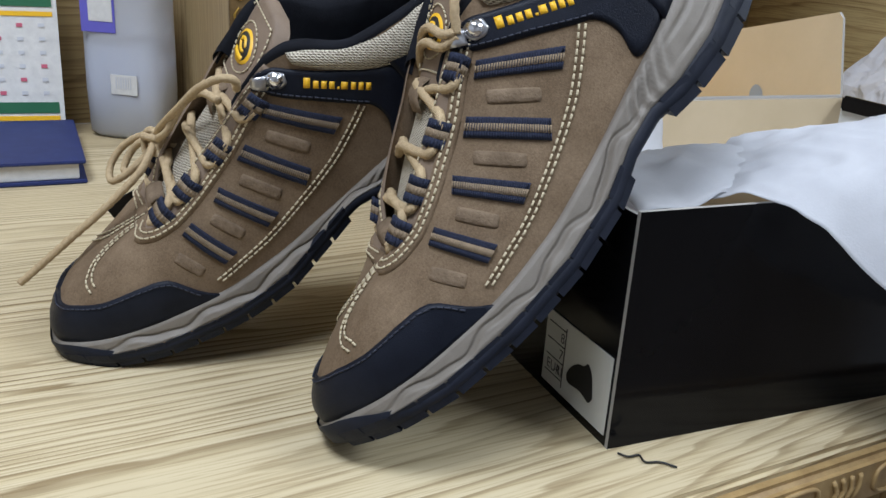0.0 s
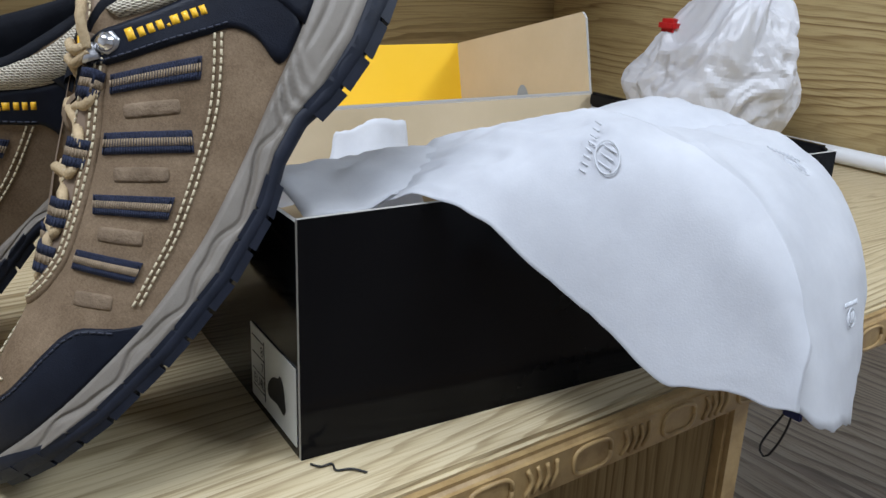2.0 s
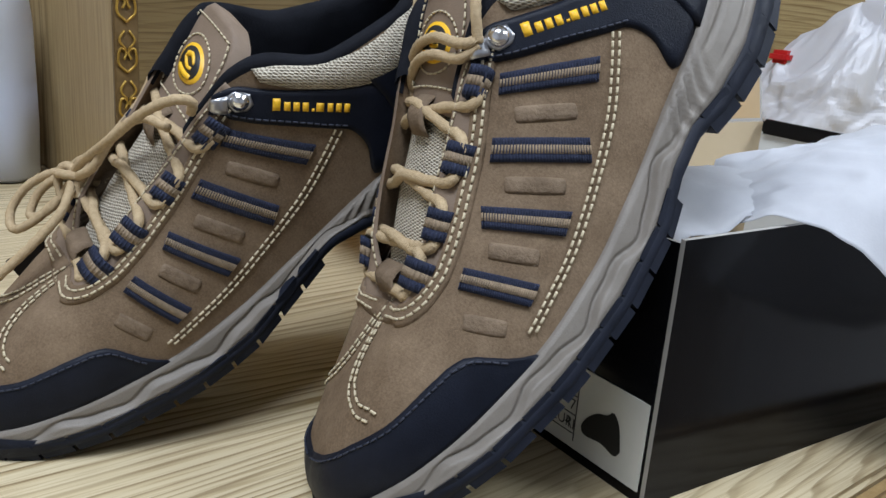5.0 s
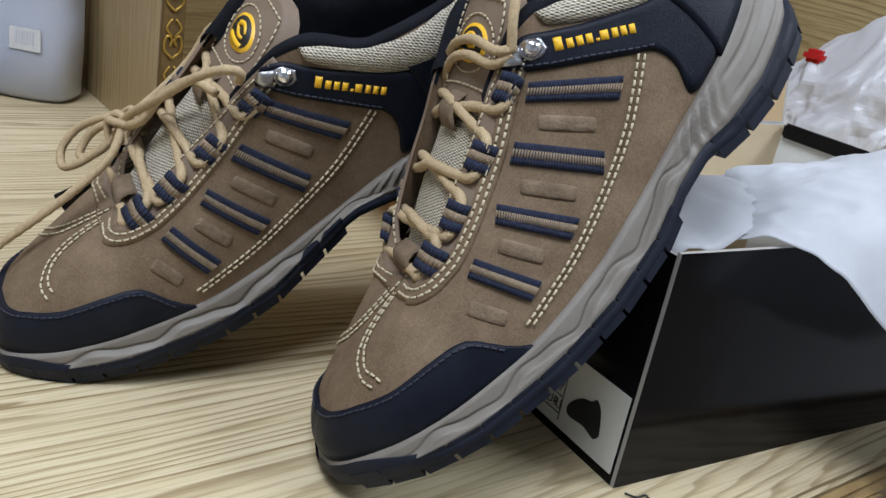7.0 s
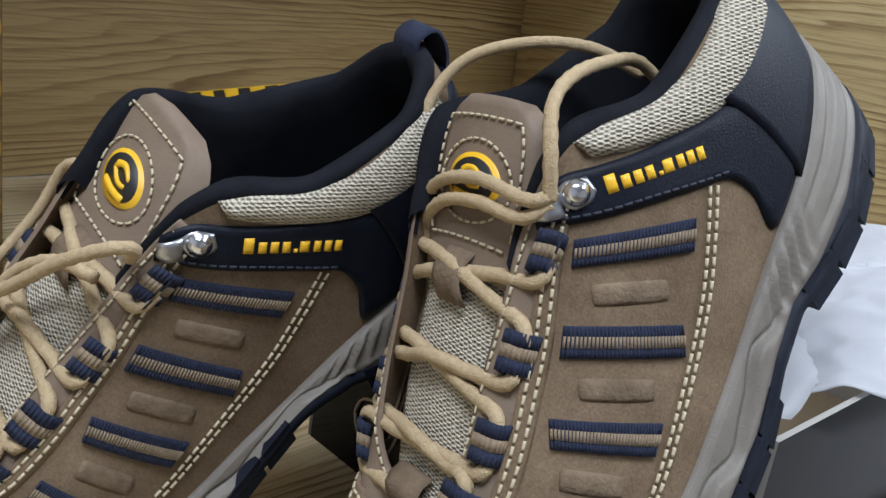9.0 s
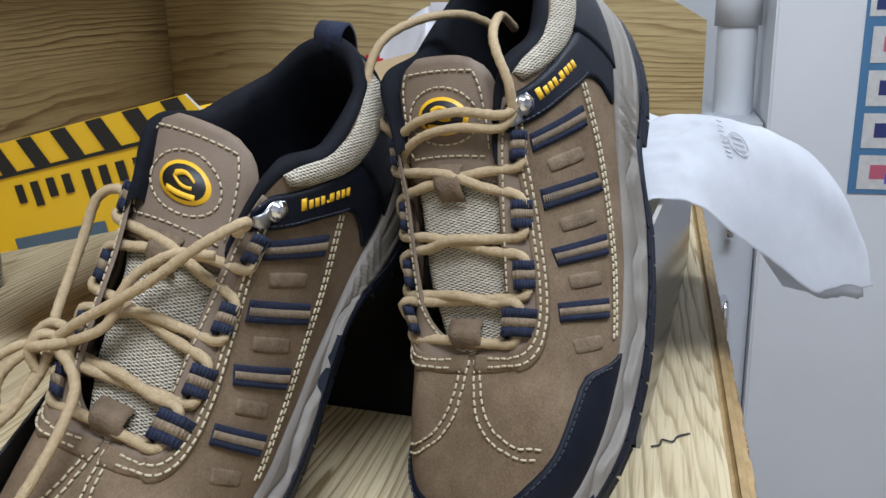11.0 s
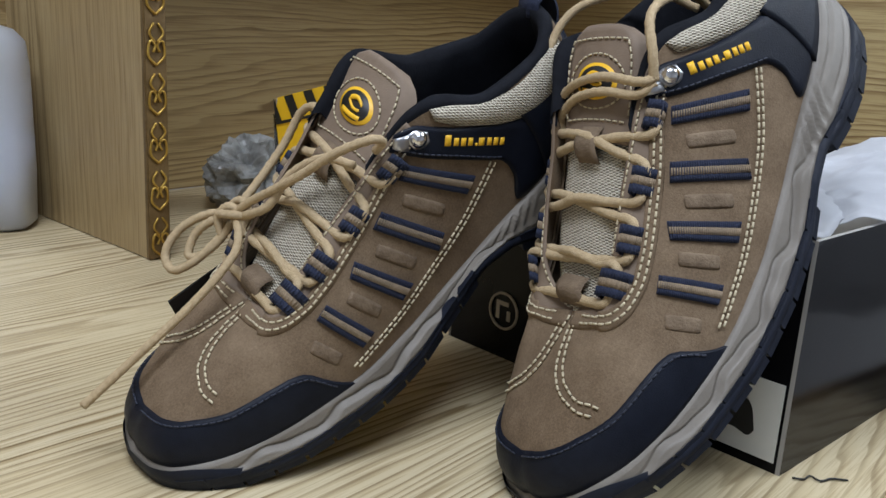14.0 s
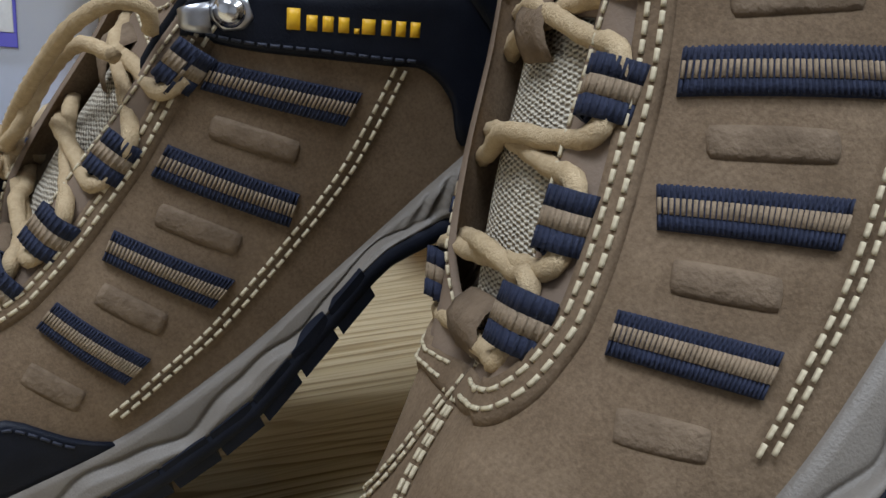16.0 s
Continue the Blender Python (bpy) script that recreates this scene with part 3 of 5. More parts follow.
class Last:
    """The upper's surface. t runs 0..1 from toe to heel on the outer side (q > 0: the side at -y), and back on the inner for t < 0; v from sole to rim."""

    def __init__(self, flip):
        self.flip = flip  # +1: the wide outer side lies at -y
        ts, vs = np.meshgrid(np.linspace(0.0, 1.0, 201), np.linspace(0, 1, 81), indexing="ij")
        self.g = {}
        for s in (1, -1):
            p = self.at(ts * s, vs, s)
            self.g[s] = (ts, vs, p)

    def at(self, t, v, s=None):
        t, v = np.asarray(t, float), np.asarray(v, float)
        sg = np.where(t < 0, -1.0, 1.0) if s is None else float(s)
        a = np.abs(t)
        wide = np.where(sg * self.flip > 0, F_OUT(a), F_IN(a))
        p0 = np.stack([F_OX(a), -sg * wide, F_FZ(a)], -1)
        tilt = np.interp(a, [0, 0.12, 0.30, 0.70, 0.90, 1], [0.15, 0.2, 0.5, 0.5, 0.0, 0.0]) * (sg < 0)
        p3 = np.stack([F_RX(a), -sg * F_RY(a), F_RZ(a) + tilt * F_RY(a)], -1)
        h = (p3 - p0)[..., 2:3]
        up = np.array([0, 0, 1.0])
        out = p0 * [1, 1, 0] - p3 * [1, 1, 0]
        ln = np.linalg.norm(out, axis=-1, keepdims=True) + 1e-9
        k1 = np.interp(a, [0, 0.20, 0.36, 0.64, 0.80, 1], [0.62, 0.58, 0.44, 0.44, 0.50, 0.50])[..., None]
        o2 = np.interp(a, [0, 0.20, 0.36, 0.64, 0.80, 1], [0.46, 0.44, 0.34, 0.36, 0.45, 0.45])[..., None]
        d2 = np.interp(a, [0, 0.20, 0.36, 0.64, 0.80, 1], [0.08, 0.09, 0.20, 0.18, 0.12, 0.12])[..., None]
        p1 = p0 + up * h * k1 + out / ln * 0.003
        p2 = p3 + out * o2 - up * h * d2 + out / ln * 0.001
        # the lace panel's edge rolls down into the throat
        roll = np.interp(a, [0, 0.12, 0.22, 0.55, 0.66, 1], [0.0, 0.0, 0.0045, 0.0045, 0.0, 0.0]) * (sg > 0) * np.clip((v - 0.78) / 0.22, 0, 1) ** 2
        v = v[..., None]
        return (1 - v) ** 3 * p0 + 3 * (1 - v) ** 2 * v * p1 + 3 * (1 - v) * v * v * p2 + v ** 3 * p3 - up * roll[..., None]

    def normal(self, t, v, s):
        e = 1e-3
        t0, t1 = t - e, t + e
        v0, v1 = np.clip(v - e, 0, 1), np.clip(v + e, 0, 1)
        n = np.cross(self.at(t1, v, s) - self.at(t0, v, s), self.at(t, v1, s) - self.at(t, v0, s))
        n /= np.linalg.norm(n, axis=-1, keepdims=True) + 1e-12
        mid = np.array([0, 0, 0.03])
        c = self.at(t, v, s) * [0, 1, 1] - mid
        sign = np.sign((n * c).sum(-1, keepdims=True) + 1e-9)
        return n * sign

    def find(self, x, z, s):
        """t and v of the side point with that x and z."""
        ts, vs, p = self.g[s]
        x, z = np.atleast_1d(x).astype(float), np.atleast_1d(z).astype(float)
        rt, rv = [], []
        for a, b in zip(x.ravel(), z.ravel()):
            d = (p[..., 0] - a) ** 2 + (p[..., 2] - b) ** 2
            i, j = np.unravel_index(np.argmin(d), d.shape)
            t, v = ts[i, j], vs[i, j]
            for _ in range(3):
                q = self.at(s * t, v, s)
                e = 1e-4
                jt = (self.at(s * (t + e), v, s) - q) / e
                jv = (self.at(s * t, v + e, s) - q) / e
                J = np.array([[jt[0], jv[0]], [jt[2], jv[2]]])
                if abs(np.linalg.det(J)) < 1e-8:
                    break
                st = np.linalg.solve(J, [a - q[0], b - q[2]])
                t, v = np.clip(t + np.clip(st[0], -0.02, 0.02), 0.001, 0.999), np.clip(v + np.clip(st[1], -0.05, 0.05), 0, 1)
            rt.append(t * s)
            rv.append(v)
        return np.array(rt).reshape(x.shape), np.array(rv).reshape(x.shape)

    def xz(self, x, z, s, off=0.0):
        t, v = self.find(x, z, s)
        return self.at(t, v, s) + self.normal(t, v, s) * off


def grid_faces(n, m, wrap=False):
    f = []
    for i in range(n - 1 + (1 if wrap else 0)):
        for j in range(m - 1):
            k = (i + 1) % n
            f.append((i * m + j, k * m + j, k * m + j + 1, i * m + j + 1))
    return f


def shell(base, top):
    """A closed slab from a grid of base points and one of top points, its rim rounded by an inset top."""
    n, m = base.shape[:2]
    V = np.concatenate([base.reshape(-1, 3), top.reshape(-1, 3)])
    o = n * m
    F = [tuple(i + o for i in q) for q in grid_faces(n, m)]
    ring = [i * m for i in range(n)] + [(n - 1) * m + j for j in range(1, m)] + [i * m + m - 1 for i in range(n - 2, -1, -1)] + [j for j in range(m - 2, 0, -1)]
    for a, b in zip(ring, ring[1:] + ring[:1]):
        F.append((a, b, b + o, a + o))
    return V, F


def ruled(last, s, low, high, n, m, off, thick, crown=0.0):
    """A patch on the shoe's side between two (x, z) lines, raised by thick."""
    a, b = curve_points(low, n), curve_points(high, n)
    w = np.linspace(0, 1, m)[None, :, None]
    g = a[:, None, :] * (1 - w) + b[:, None, :] * w
    t, v = last.find(g[..., 0], g[..., 1], s)
    p, nn = last.at(t, v, s), last.normal(t, v, s)
    ew = np.minimum(np.linspace(0, 1, m), 1 - np.linspace(0, 1, m))[None, :] * m
    el = np.minimum(np.linspace(0, 1, n), 1 - np.linspace(0, 1, n))[:, None] * n
    lift = np.clip(np.minimum(ew * 1.3, el * 1.3) + 0.35, 0, 1) * thick + crown * np.sin(np.pi * np.linspace(0, 1, m))[None, :]
    return shell(p + nn * (off - 0.0015), p + nn * (off + lift)[..., None])


def stitch_row(last, pts, s, pitch=0.0036, length=0.0026, r=0.00052, off=0.0007):
    """Separate thread stitches along a line of (t, v) on the surface."""
    t, v = pts[:, 0], pts[:, 1]
    p = last.at(t, v, s) + last.normal(t, v, s) * off
    d = np.concatenate([[0], np.cumsum(np.linalg.norm(np.diff(p, axis=0), axis=1))])
    out = []
    at = pitch / 2
    while at + length < d[-1]:
        q = np.stack([np.interp(np.linspace(at, at + length, 4), d, p[:, i]) for i in range(3)], 1)
        out.append(tube(q, r, 5))
        at += pitch
    return join(*out) if out else ([], [])


def v_at_depth(last, t, s, depth):
    """v that lies a given way below the rim on the line t."""
    vs = np.linspace(1, 0, 120)
    p = last.at(np.full_like(vs, t), vs, s)
    d = np.concatenate([[0], np.cumsum(np.linalg.norm(np.diff(p, axis=0), axis=1))])
    return float(np.interp(depth, d, vs))


SOLE_X = [-0.010, 0.02, 0.05, 0.09, 0.13, 0.165, 0.185, 0.205, 0.222, 0.25, 0.28, 0.304]
SOLE_Z = [0.0205, 0.0095, 0.0025, -0.0015, -0.001, 0.0045, 0.0130, 0.0165, 0.0140, 0.0160, 0.0230, 0.0370]


def sole_z(x, inner=False):
    """Height of the tread; the inner side arches up under the instep."""
    return np.interp(x, SOLE_X, SOLE_Z) + (0.010 * np.exp(-((x - 0.172) / 0.034) ** 2) if inner else 0.0)


def cap_top(a):
    """Height of the toe cap, as v, at a from the toe."""
    return float(np.interp(a, [0, 0.08, 0.13, 0.20, 0.26, 0.30, 0.325, 0.34, 0.355, 0.37, 0.382, 1], [0.35, 0.35, 0.34, 0.30, 0.305, 0.295, 0.26, 0.20, 0.12, 0.055, 0.0, 0.0]))


LOOP_T = [0.254, 0.371, 0.481, 0.594]


def loop_line(last, t, s):
    """Way of the throat and the three places of a lace loop, from its foot to its tip."""
    q = last.at((t + 0.03) * s, 0.90, s) - last.at((t - 0.03) * s, 0.90, s)
    q /= np.linalg.norm(q)
    rim = last.at(t * s, 1.0, s)
    gt, gv, gp = last.g[s]
    p = []
    for d, o in ((0.0135, 0.0004), (0.0100, 0.0042), (0.0058, 0.0044)):
        e = gp - rim
        cost = (np.linalg.norm(e, axis=-1) - d) ** 2 + 6 * (e @ q) ** 2
        a, b = np.unravel_index(np.argmin(cost), cost.shape)
        p.append(gp[a, b] + last.normal(gt[a, b] * s, gv[a, b], s) * o)
    return q, p


def make_shoe(name, flip, at, label, laces):
    shoe = new(name)
    tagged(shoe, label, "shoe", "pair of hiking shoes")
    L = Last(flip)
    T = np.concatenate([np.linspace(-1, 0, 221)[:-1], np.linspace(0, 1, 221)[:-1]])
    S = np.where(T < 0, -1, 1)

    # upper
    vs = np.linspace(0, 1, 29)
    P = np.stack([np.stack([L.at(t, v, s) for v in vs]) for t, s in zip(T, S)])
    mesh_object("upper", P.reshape(-1, 3), grid_faces(len(T), len(vs), True), M_SUEDE, shoe, "brown nubuck upper")

    # lining: padded collar roll and inner wall, with the footbed
    coll = [i for i, t in enumerate(T) if abs(t) > 0.56]
    order = sorted(coll, key=lambda i: T[i] if T[i] > 0 else 2 + T[i])
    rows = []
    for i in order:
        rim = P[i, -1]
        inn = np.array([0.225, 0, rim[2]]) - rim
        inn[2] = 0
        inn /= np.linalg.norm(inn) + 1e-9
        pr = [(0.0002, -0.003), (-0.0006, 0.0005), (0.0008, 0.0028), (0.004, 0.0038), (0.0075, 0.0025), (0.009, -0.003), (0.008, -0.014), (0.005, -0.032), (0.004, -0.062)]
        rows.append([rim + inn * a + np.array([0, 0, max(b, 0.035 - rim[2])]) for a, b in pr])
    G = np.array(rows)
    mesh_object("collar_lining", G.reshape(-1, 3), grid_faces(G.shape[0], G.shape[1]), M_LINING, shoe, "padded black collar lining")
    foot = [(F_OX(abs(t)) * 0.97 + 0.005, -np.sign(t) * F_IN(abs(t)) * 0.86, 0.040) for t in np.concatenate([np.linspace(0.02, 1, 40), -np.linspace(0.98, 0.02, 40)])]
    mesh_object("insole", foot, [tuple(range(len(foot)))], M_LINING, shoe)

    # midsole: sculpted side wall
    rows = []
    fs = np.concatenate([[0.0, 0.015], np.linspace(0.05, 1.0, 26)])
    prof = [(f, np.interp(f, [0, 0.015, 0.07, 0.2, 0.34, 0.60, 0.74, 0.88, 1.0], [-0.0045, 0.0004, 0.0028, 0.0042, 0.0046, 0.0052, 0.0060, 0.0056, 0.0040])) for f in fs]
    cen = np.array([0.15, 0.0])
    for i, (t, s) in enumerate(zip(T, S)):
        p = P[i, 0]
        a = abs(t)
        q1, q0 = L.at(np.clip(a + 0.004, 0, 1) * s, 0.0, s), L.at(np.clip(a - 0.004, 0, 1) * s, 0.0, s)
        tg = (q1 - q0)[:2]
        nr = np.array([tg[1], -tg[0]])
        nr /= np.linalg.norm(nr) + 1e-9
        if nr @ (p[:2] - np.array([np.clip(p[0], 0.04, 0.25), 0.0])) < 0:
            nr = -nr
        x = p[0]
        zb = sole_z(x, s * flip < 0) + 0.006 + 0.007 * max(0.0, (a - 0.72) / 0.28)
        zt = p[2] + 0.0012
        row = []
        fade = max(0.0, min((a - 0.14) / 0.10, 1)) * max(0.0, min((0.72 - a) / 0.06, 1))
        heel = max(0.0, min((a - 0.66) / 0.04, 1))
        for k, (f, o) in enumerate(prof):
            oo = o
            f0 = 0.60 + 0.16 * math.sin((x - 0.05) * 2 * math.pi / 0.047) + 0.05 * math.sin((x - 0.02) * 2 * math.pi / 0.021)
            oo += fade * (0.0015 * math.tanh((f - f0) / 0.05) - 0.0014 * math.exp(-((f - f0 + 0.08) / 0.06) ** 2))
            # fluted arch and two long grooves at the heel
            ph = (x - 0.205) - 0.020 * (f - 0.5) ** 2 + 0.012 * f
            win = heel * max(0.0, 1 - abs(ph - 0.010) / 0.024) * max(0.0, min((f - 0.02) / 0.12, 1)) * max(0.0, min((0.9 - f) / 0.25, 1))
            oo += 0.0017 * win * math.sin(ph * 2 * math.pi / 0.0075)
            run = heel * max(0.0, min((x - 0.228) / 0.016, 1))
            oo -= run * (0.0017 * math.exp(-((f - 0.24 - 0.10 * math.sin((x - 0.228) * 45)) / 0.055) ** 2) + 0.0014 * math.exp(-((f - 0.66 - 0.08 * math.sin((x - 0.228) * 38)) / 0.05) ** 2))
            row.append([p[0] + nr[0] * oo, p[1] + nr[1] * oo, zt + (zb - zt) * f])
        rows.append(row)
    G = np.array(rows)
    nm = G.shape[1]
    mid_v, mid_f = list(G.reshape(-1, 3)), grid_faces(len(T), nm, True)
    mesh_object("midsole", mid_v, mid_f, M_MIDSOLE, shoe, "grey sculpted foam midsole")

    # outsole slab below the midsole, with a toe bumper
    rows = []
    for i, t in enumerate(T):
        e = G[i, -1]
        c = np.array([np.clip(e[0], 0.03, 0.27), 0.0])
        inn_ = t * flip < 0
        zb = sole_z(e[0], inn_)
        rf = max(0.0, min((0.23 - abs(t)) / 0.13, 1))
        rf = rf * rf * (3 - 2 * rf)
        rise = rf * max(G[i, 0, 2] - e[2] - 0.0012, 0.0)
        out = (e[:2] - c) / (np.linalg.norm(e[:2] - c) + 1e-9)
        rows.append([[*(e[:2] + out * (0.0006 - 0.0002 * rf)), e[2] + 0.0015 + rise], [*(e[:2] + out * (0.0024 - 0.0006 * rf)), e[2] + rise * 0.85], [*(e[:2] + out * 0.0022), zb + 0.002], [*(e[:2] * 1.0 - out * 0.001), zb], [*(c + (e[:2] - c) * 0.75), sole_z(e[0], inn_)], [*(c + (e[:2] - c) * 0.02), sole_z(c[0])]])
    O = np.array(rows)
    mesh_object("outsole", O.reshape(-1, 3), grid_faces(len(T), O.shape[1], True), M_RUBBER, shoe, "black rubber outsole")
    # tread lugs round the edge
    for i in range(0, len(T), 10):
        if abs(T[i]) < 0.05 or 0.60 < abs(T[i]) < 0.70 or abs(T[i]) > 0.985:
            continue
        j = (i + 9) % len(T)
        a, b = O[i, 2], O[j, 2]
        c = np.array([np.clip((a[0] + b[0]) / 2, 0.03, 0.27), 0.0])
        quad = []
        big = 1.0 if abs(T[i]) > 0.66 else 0.0
        for p in (a, b):
            out = (p[:2] - c) / (np.linalg.norm(p[:2] - c) + 1e-9)
            quad.append((p[:2] + out * 0.0004, p[:2] - out * 0.016))
        inn_ = T[i] * flip < 0
        za, ze = sole_z(a[0], inn_), sole_z(b[0], inn_)
        zt = (za + 0.008, ze + 0.008)
        zb = (za - 0.0020 - 0.0014 * big, ze - 0.0020 - 0.0014 * big)
        V = []
        for k in (0, 1):
            for w in (0, 1):
                V.append((*quad[k][w], zt[k]))
                V.append((*(quad[k][w] * 0.98 + c * 0.02), zb[k]))
        F = [(0, 1, 3, 2), (4, 6, 7, 5), (0, 4, 5, 1), (2, 3, 7, 6), (1, 5, 7, 3), (0, 2, 6, 4)]
        mesh_object("lug", V, F, M_RUBBER, shoe, smooth=False)

    # toe cap
    tt = np.linspace(-0.385, 0.385, 61)
    rows_b, rows_t = [], []
    for t in tt:
        s = -1 if t < 0 else 1
        a = abs(t)
        top = cap_top(a)
        vv = np.linspace(0, max(top, 0.004), 12)
        ta = np.full_like(vv, t)
        p, n = L.at(ta, vv, s), L.normal(ta, vv, s)
        lift = np.clip((1 - np.linspace(0, 1, 12)) * 8 + 0.35, 0, 1) * 0.0016
        rows_b.append(p - n * 0.001)
        rows_t.append(p + n * lift[:, None])
    v, f = shell(np.array(rows_b), np.array(rows_t))
    mesh_object("toe_cap", v, f, M_BLACKPU, shoe, "navy black grained toe cap")
    for s in (1, -1):
        line = []
        for a in np.linspace(0.004, 0.36, 60):
            top = cap_top(a)
            line.append((a * s, max(top - 0.032, 0.01)))
        v, f = stitch_row(L, np.array(line), s, 0.0034, 0.0026, 0.0005, 0.0019)
        mesh_object("toe_cap_stitching", v, f, M_DARKTHREAD, shoe)

    SEAM_R = [(0.213, 0.0745), (0.199, 0.0640), (0.1815, 0.0528), (0.157, 0.0420), (0.130, 0.0325), (0.108, 0.0280), (0.092, 0.0250)]
    straps = [((0.1686, 0.0963), (0.2001, 0.0712), (0.1615, 0.0913), (0.1914, 0.0652)), ((0.1466, 0.0822), (0.1712, 0.0540), (0.1383, 0.0770), (0.1640, 0.0470)),
              ((0.1223, 0.0688), (0.1433, 0.0412), (0.1155, 0.0635), (0.1337, 0.0374)), ((0.0992, 0.0590), (0.1123, 0.0338), (0.0911, 0.0555), (0.1029, 0.0314))]
    for s in (1, -1):
        # webbing straps: navy borders with a tan middle
        for ul, ur, ll, lr in straps:
            ul, ur, ll, lr = (np.array(q) for q in (ul, ur, ll, lr))
            v, f = ruled(L, s, [ll, (ll + lr) / 2, lr], [ul, (ul + ur) / 2, ur], 18, 7, 0.0, 0.0016)
            web = mesh_object("strap", v, f, M_NAVY, shoe, "navy ribbed webbing strap with tan centre")
            ribs = []
            a0, a1 = ll + (ul - ll) * 0.32, ll + (ul - ll) * 0.68
            b0, b1 = lr + (ur - lr) * 0.32, lr + (ur - lr) * 0.68
            nr = 34
            for k in range(nr):
                w = (k + 0.5) / nr
                e = [a0 + (b0 - a0) * w, a1 + (b1 - a1) * w]
                q = L.xz(np.array([e[0][0], e[1][0]]), np.array([e[0][1], e[1][1]]), s, 0.0016)
                ribs.append(tube(q, 0.00056, 5, 0.8))
            mesh_object("tan_ribs", *join(*ribs), M_TANWEB, web, "tan ribbed centre band")
            ribs = []
            for lo, hi in ((0.01, 0.32), (0.68, 0.99)):
                a0, a1 = ll + (ul - ll) * lo, ll + (ul - ll) * hi
                b0, b1 = lr + (ur - lr) * lo, lr + (ur - lr) * hi
                for k in range(nr):
                    w = (k + 0.5) / nr
                    e = [a0 + (b0 - a0) * w, a1 + (b1 - a1) * w]
                    q = L.xz(np.array([e[0][0], e[1][0]]), np.array([e[0][1], e[1][1]]), s, 0.0014)
                    ribs.append(tube(q, 0.00048, 5, 0.7))
            mesh_object("navy_ribs", *join(*ribs), M_NAVY, web)
        # pressed pads between the straps
        for k in range(4):
            if k < 3:
                c0 = [(np.array(straps[k][2]) + np.array(straps[k + 1][0])) / 2, (np.array(straps[k][3]) + np.array(straps[k + 1][1])) / 2]
            else:
                c0 = [np.array((0.0800, 0.0510)), np.array((0.0925, 0.0290))]
            d = c0[1] - c0[0]
            a, b = c0[0] + d * 0.18, c0[0] + d * 0.82
            nn = np.array([-d[1], d[0]]) / np.linalg.norm(d)
            hw = 0.0033
            e = [a + nn * hw * 0.55, a + nn * hw + d * 0.05, b + nn * hw - d * 0.05, b + nn * hw * 0.55]
            g = [a - nn * hw * 0.55, a - nn * hw + d * 0.05, b - nn * hw - d * 0.05, b - nn * hw * 0.55]
            v, f = ruled(L, s, g, e, 14, 7, 0.0, 0.0008 if k < 3 else 0.0004, 0.0003)
            mesh_object("pressed_pad", v, f, M_SUEDE_D, shoe)
        # eyestay panel along the throat, with its double seam
        ta = np.linspace(0.015, 0.665, 60)
        seam_v = np.interp(ta, [0, 0.065, 0.12, 0.18, 0.235, 0.28, 0.33, 0.395, 0.46, 0.54, 0.62, 0.68], [0.905, 0.89, 0.87, 0.82, 0.72, 0.64, 0.61, 0.62, 0.66, 0.705, 0.80, 0.85])
        seam_v = np.convolve(np.pad(seam_v, 3, mode="edge"), np.ones(7) / 7, mode="valid")
        for part_name, lo, hi, thick, material, text in (("eyestay", 0.03, None, 0.0006, M_LEATHER, "tan smooth leather lace panel"), ("lapped_edge", -0.035, 0.078, 0.0017, M_SUEDE, "")):
            base, topg = [], []
            for t, d in zip(ta, seam_v):
                w = 0.62 if t < 0.2 else 1.0
                vv = np.linspace(d + lo * w, 1.0 if hi is None else min(d + hi * w, 0.995), 9)
                tv = np.full_like(vv, t * s)
                p, n = L.at(tv, vv, s), L.normal(tv, vv, s)
                base.append(p - n * 0.0012)
                up_ = np.clip(np.linspace(0, 1, 9) * 5 + (0.05 if hi else 0.3), 0, 1)
                topg.append(p + n * (up_ * thick)[:, None])
            mesh_object(part_name, *shell(np.array(base), np.array(topg)), material, shoe, text)
        for extra in (0.0, 0.046):
            line = np.array([(t * s, d + extra * (1 - 0.25 * (t < 0.2))) for t, d in zip(ta, seam_v) if t > 0.055])
            mesh_object("seam_stitching", *stitch_row(L, line, s, 0.0038, 0.0028, 0.0006, 0.0019), M_THREAD, shoe, "cream double stitching")
        line = np.array([(t * s, v_at_depth(L, t * s, s, 0.0020)) for t in np.linspace(0.16, 0.66, 60)])
        mesh_object("edge_stitching", *stitch_row(L, line, s, 0.0034, 0.0025, 0.0005, 0.0010), M_THREAD, shoe)
        # rear double seam
        for o in (0.0, 0.0034):
            c = curve_points([(x + o * 0.65, z - o * 0.6) for x, z in SEAM_R], 60)
            t, v = L.find(c[:, 0], c[:, 1], s)
            mesh_object("seam_stitching", *stitch_row(L, np.stack([t, v], 1), s, 0.0038, 0.0028, 0.0006, 0.0009), M_THREAD, shoe, "cream double stitching")
        # vamp seam: from the throat forward, hooking outward above the toe cap
        for o in (0.0, 0.0032):
            c = curve_points([(0.073, 0.0015), (0.0595, 0.0030), (0.046, 0.0060), (0.0365, 0.0125), (0.0320, 0.0195), (0.0290, 0.0280), (0.0305, 0.0367)] if o == 0 else
                             [(0.073, 0.0050), (0.060, 0.0066), (0.0485, 0.0098), (0.0400, 0.0150), (0.0357, 0.0210), (0.0330, 0.0285), (0.0343, 0.0360)], 60)
            ts, vs_, p = L.g[s]
            ij = [np.unravel_index(np.argmin((p[:110, 8:, 0] - x) ** 2 + (p[:110, 8:, 1] + s * y) ** 2), p[:110, 8:, 0].shape) for x, y in c]
            q = np.array([p[i, j + 8] + L.normal(ts[i, j + 8] * s, vs_[i, j + 8], s) * 0.0008 for i, j in ij])
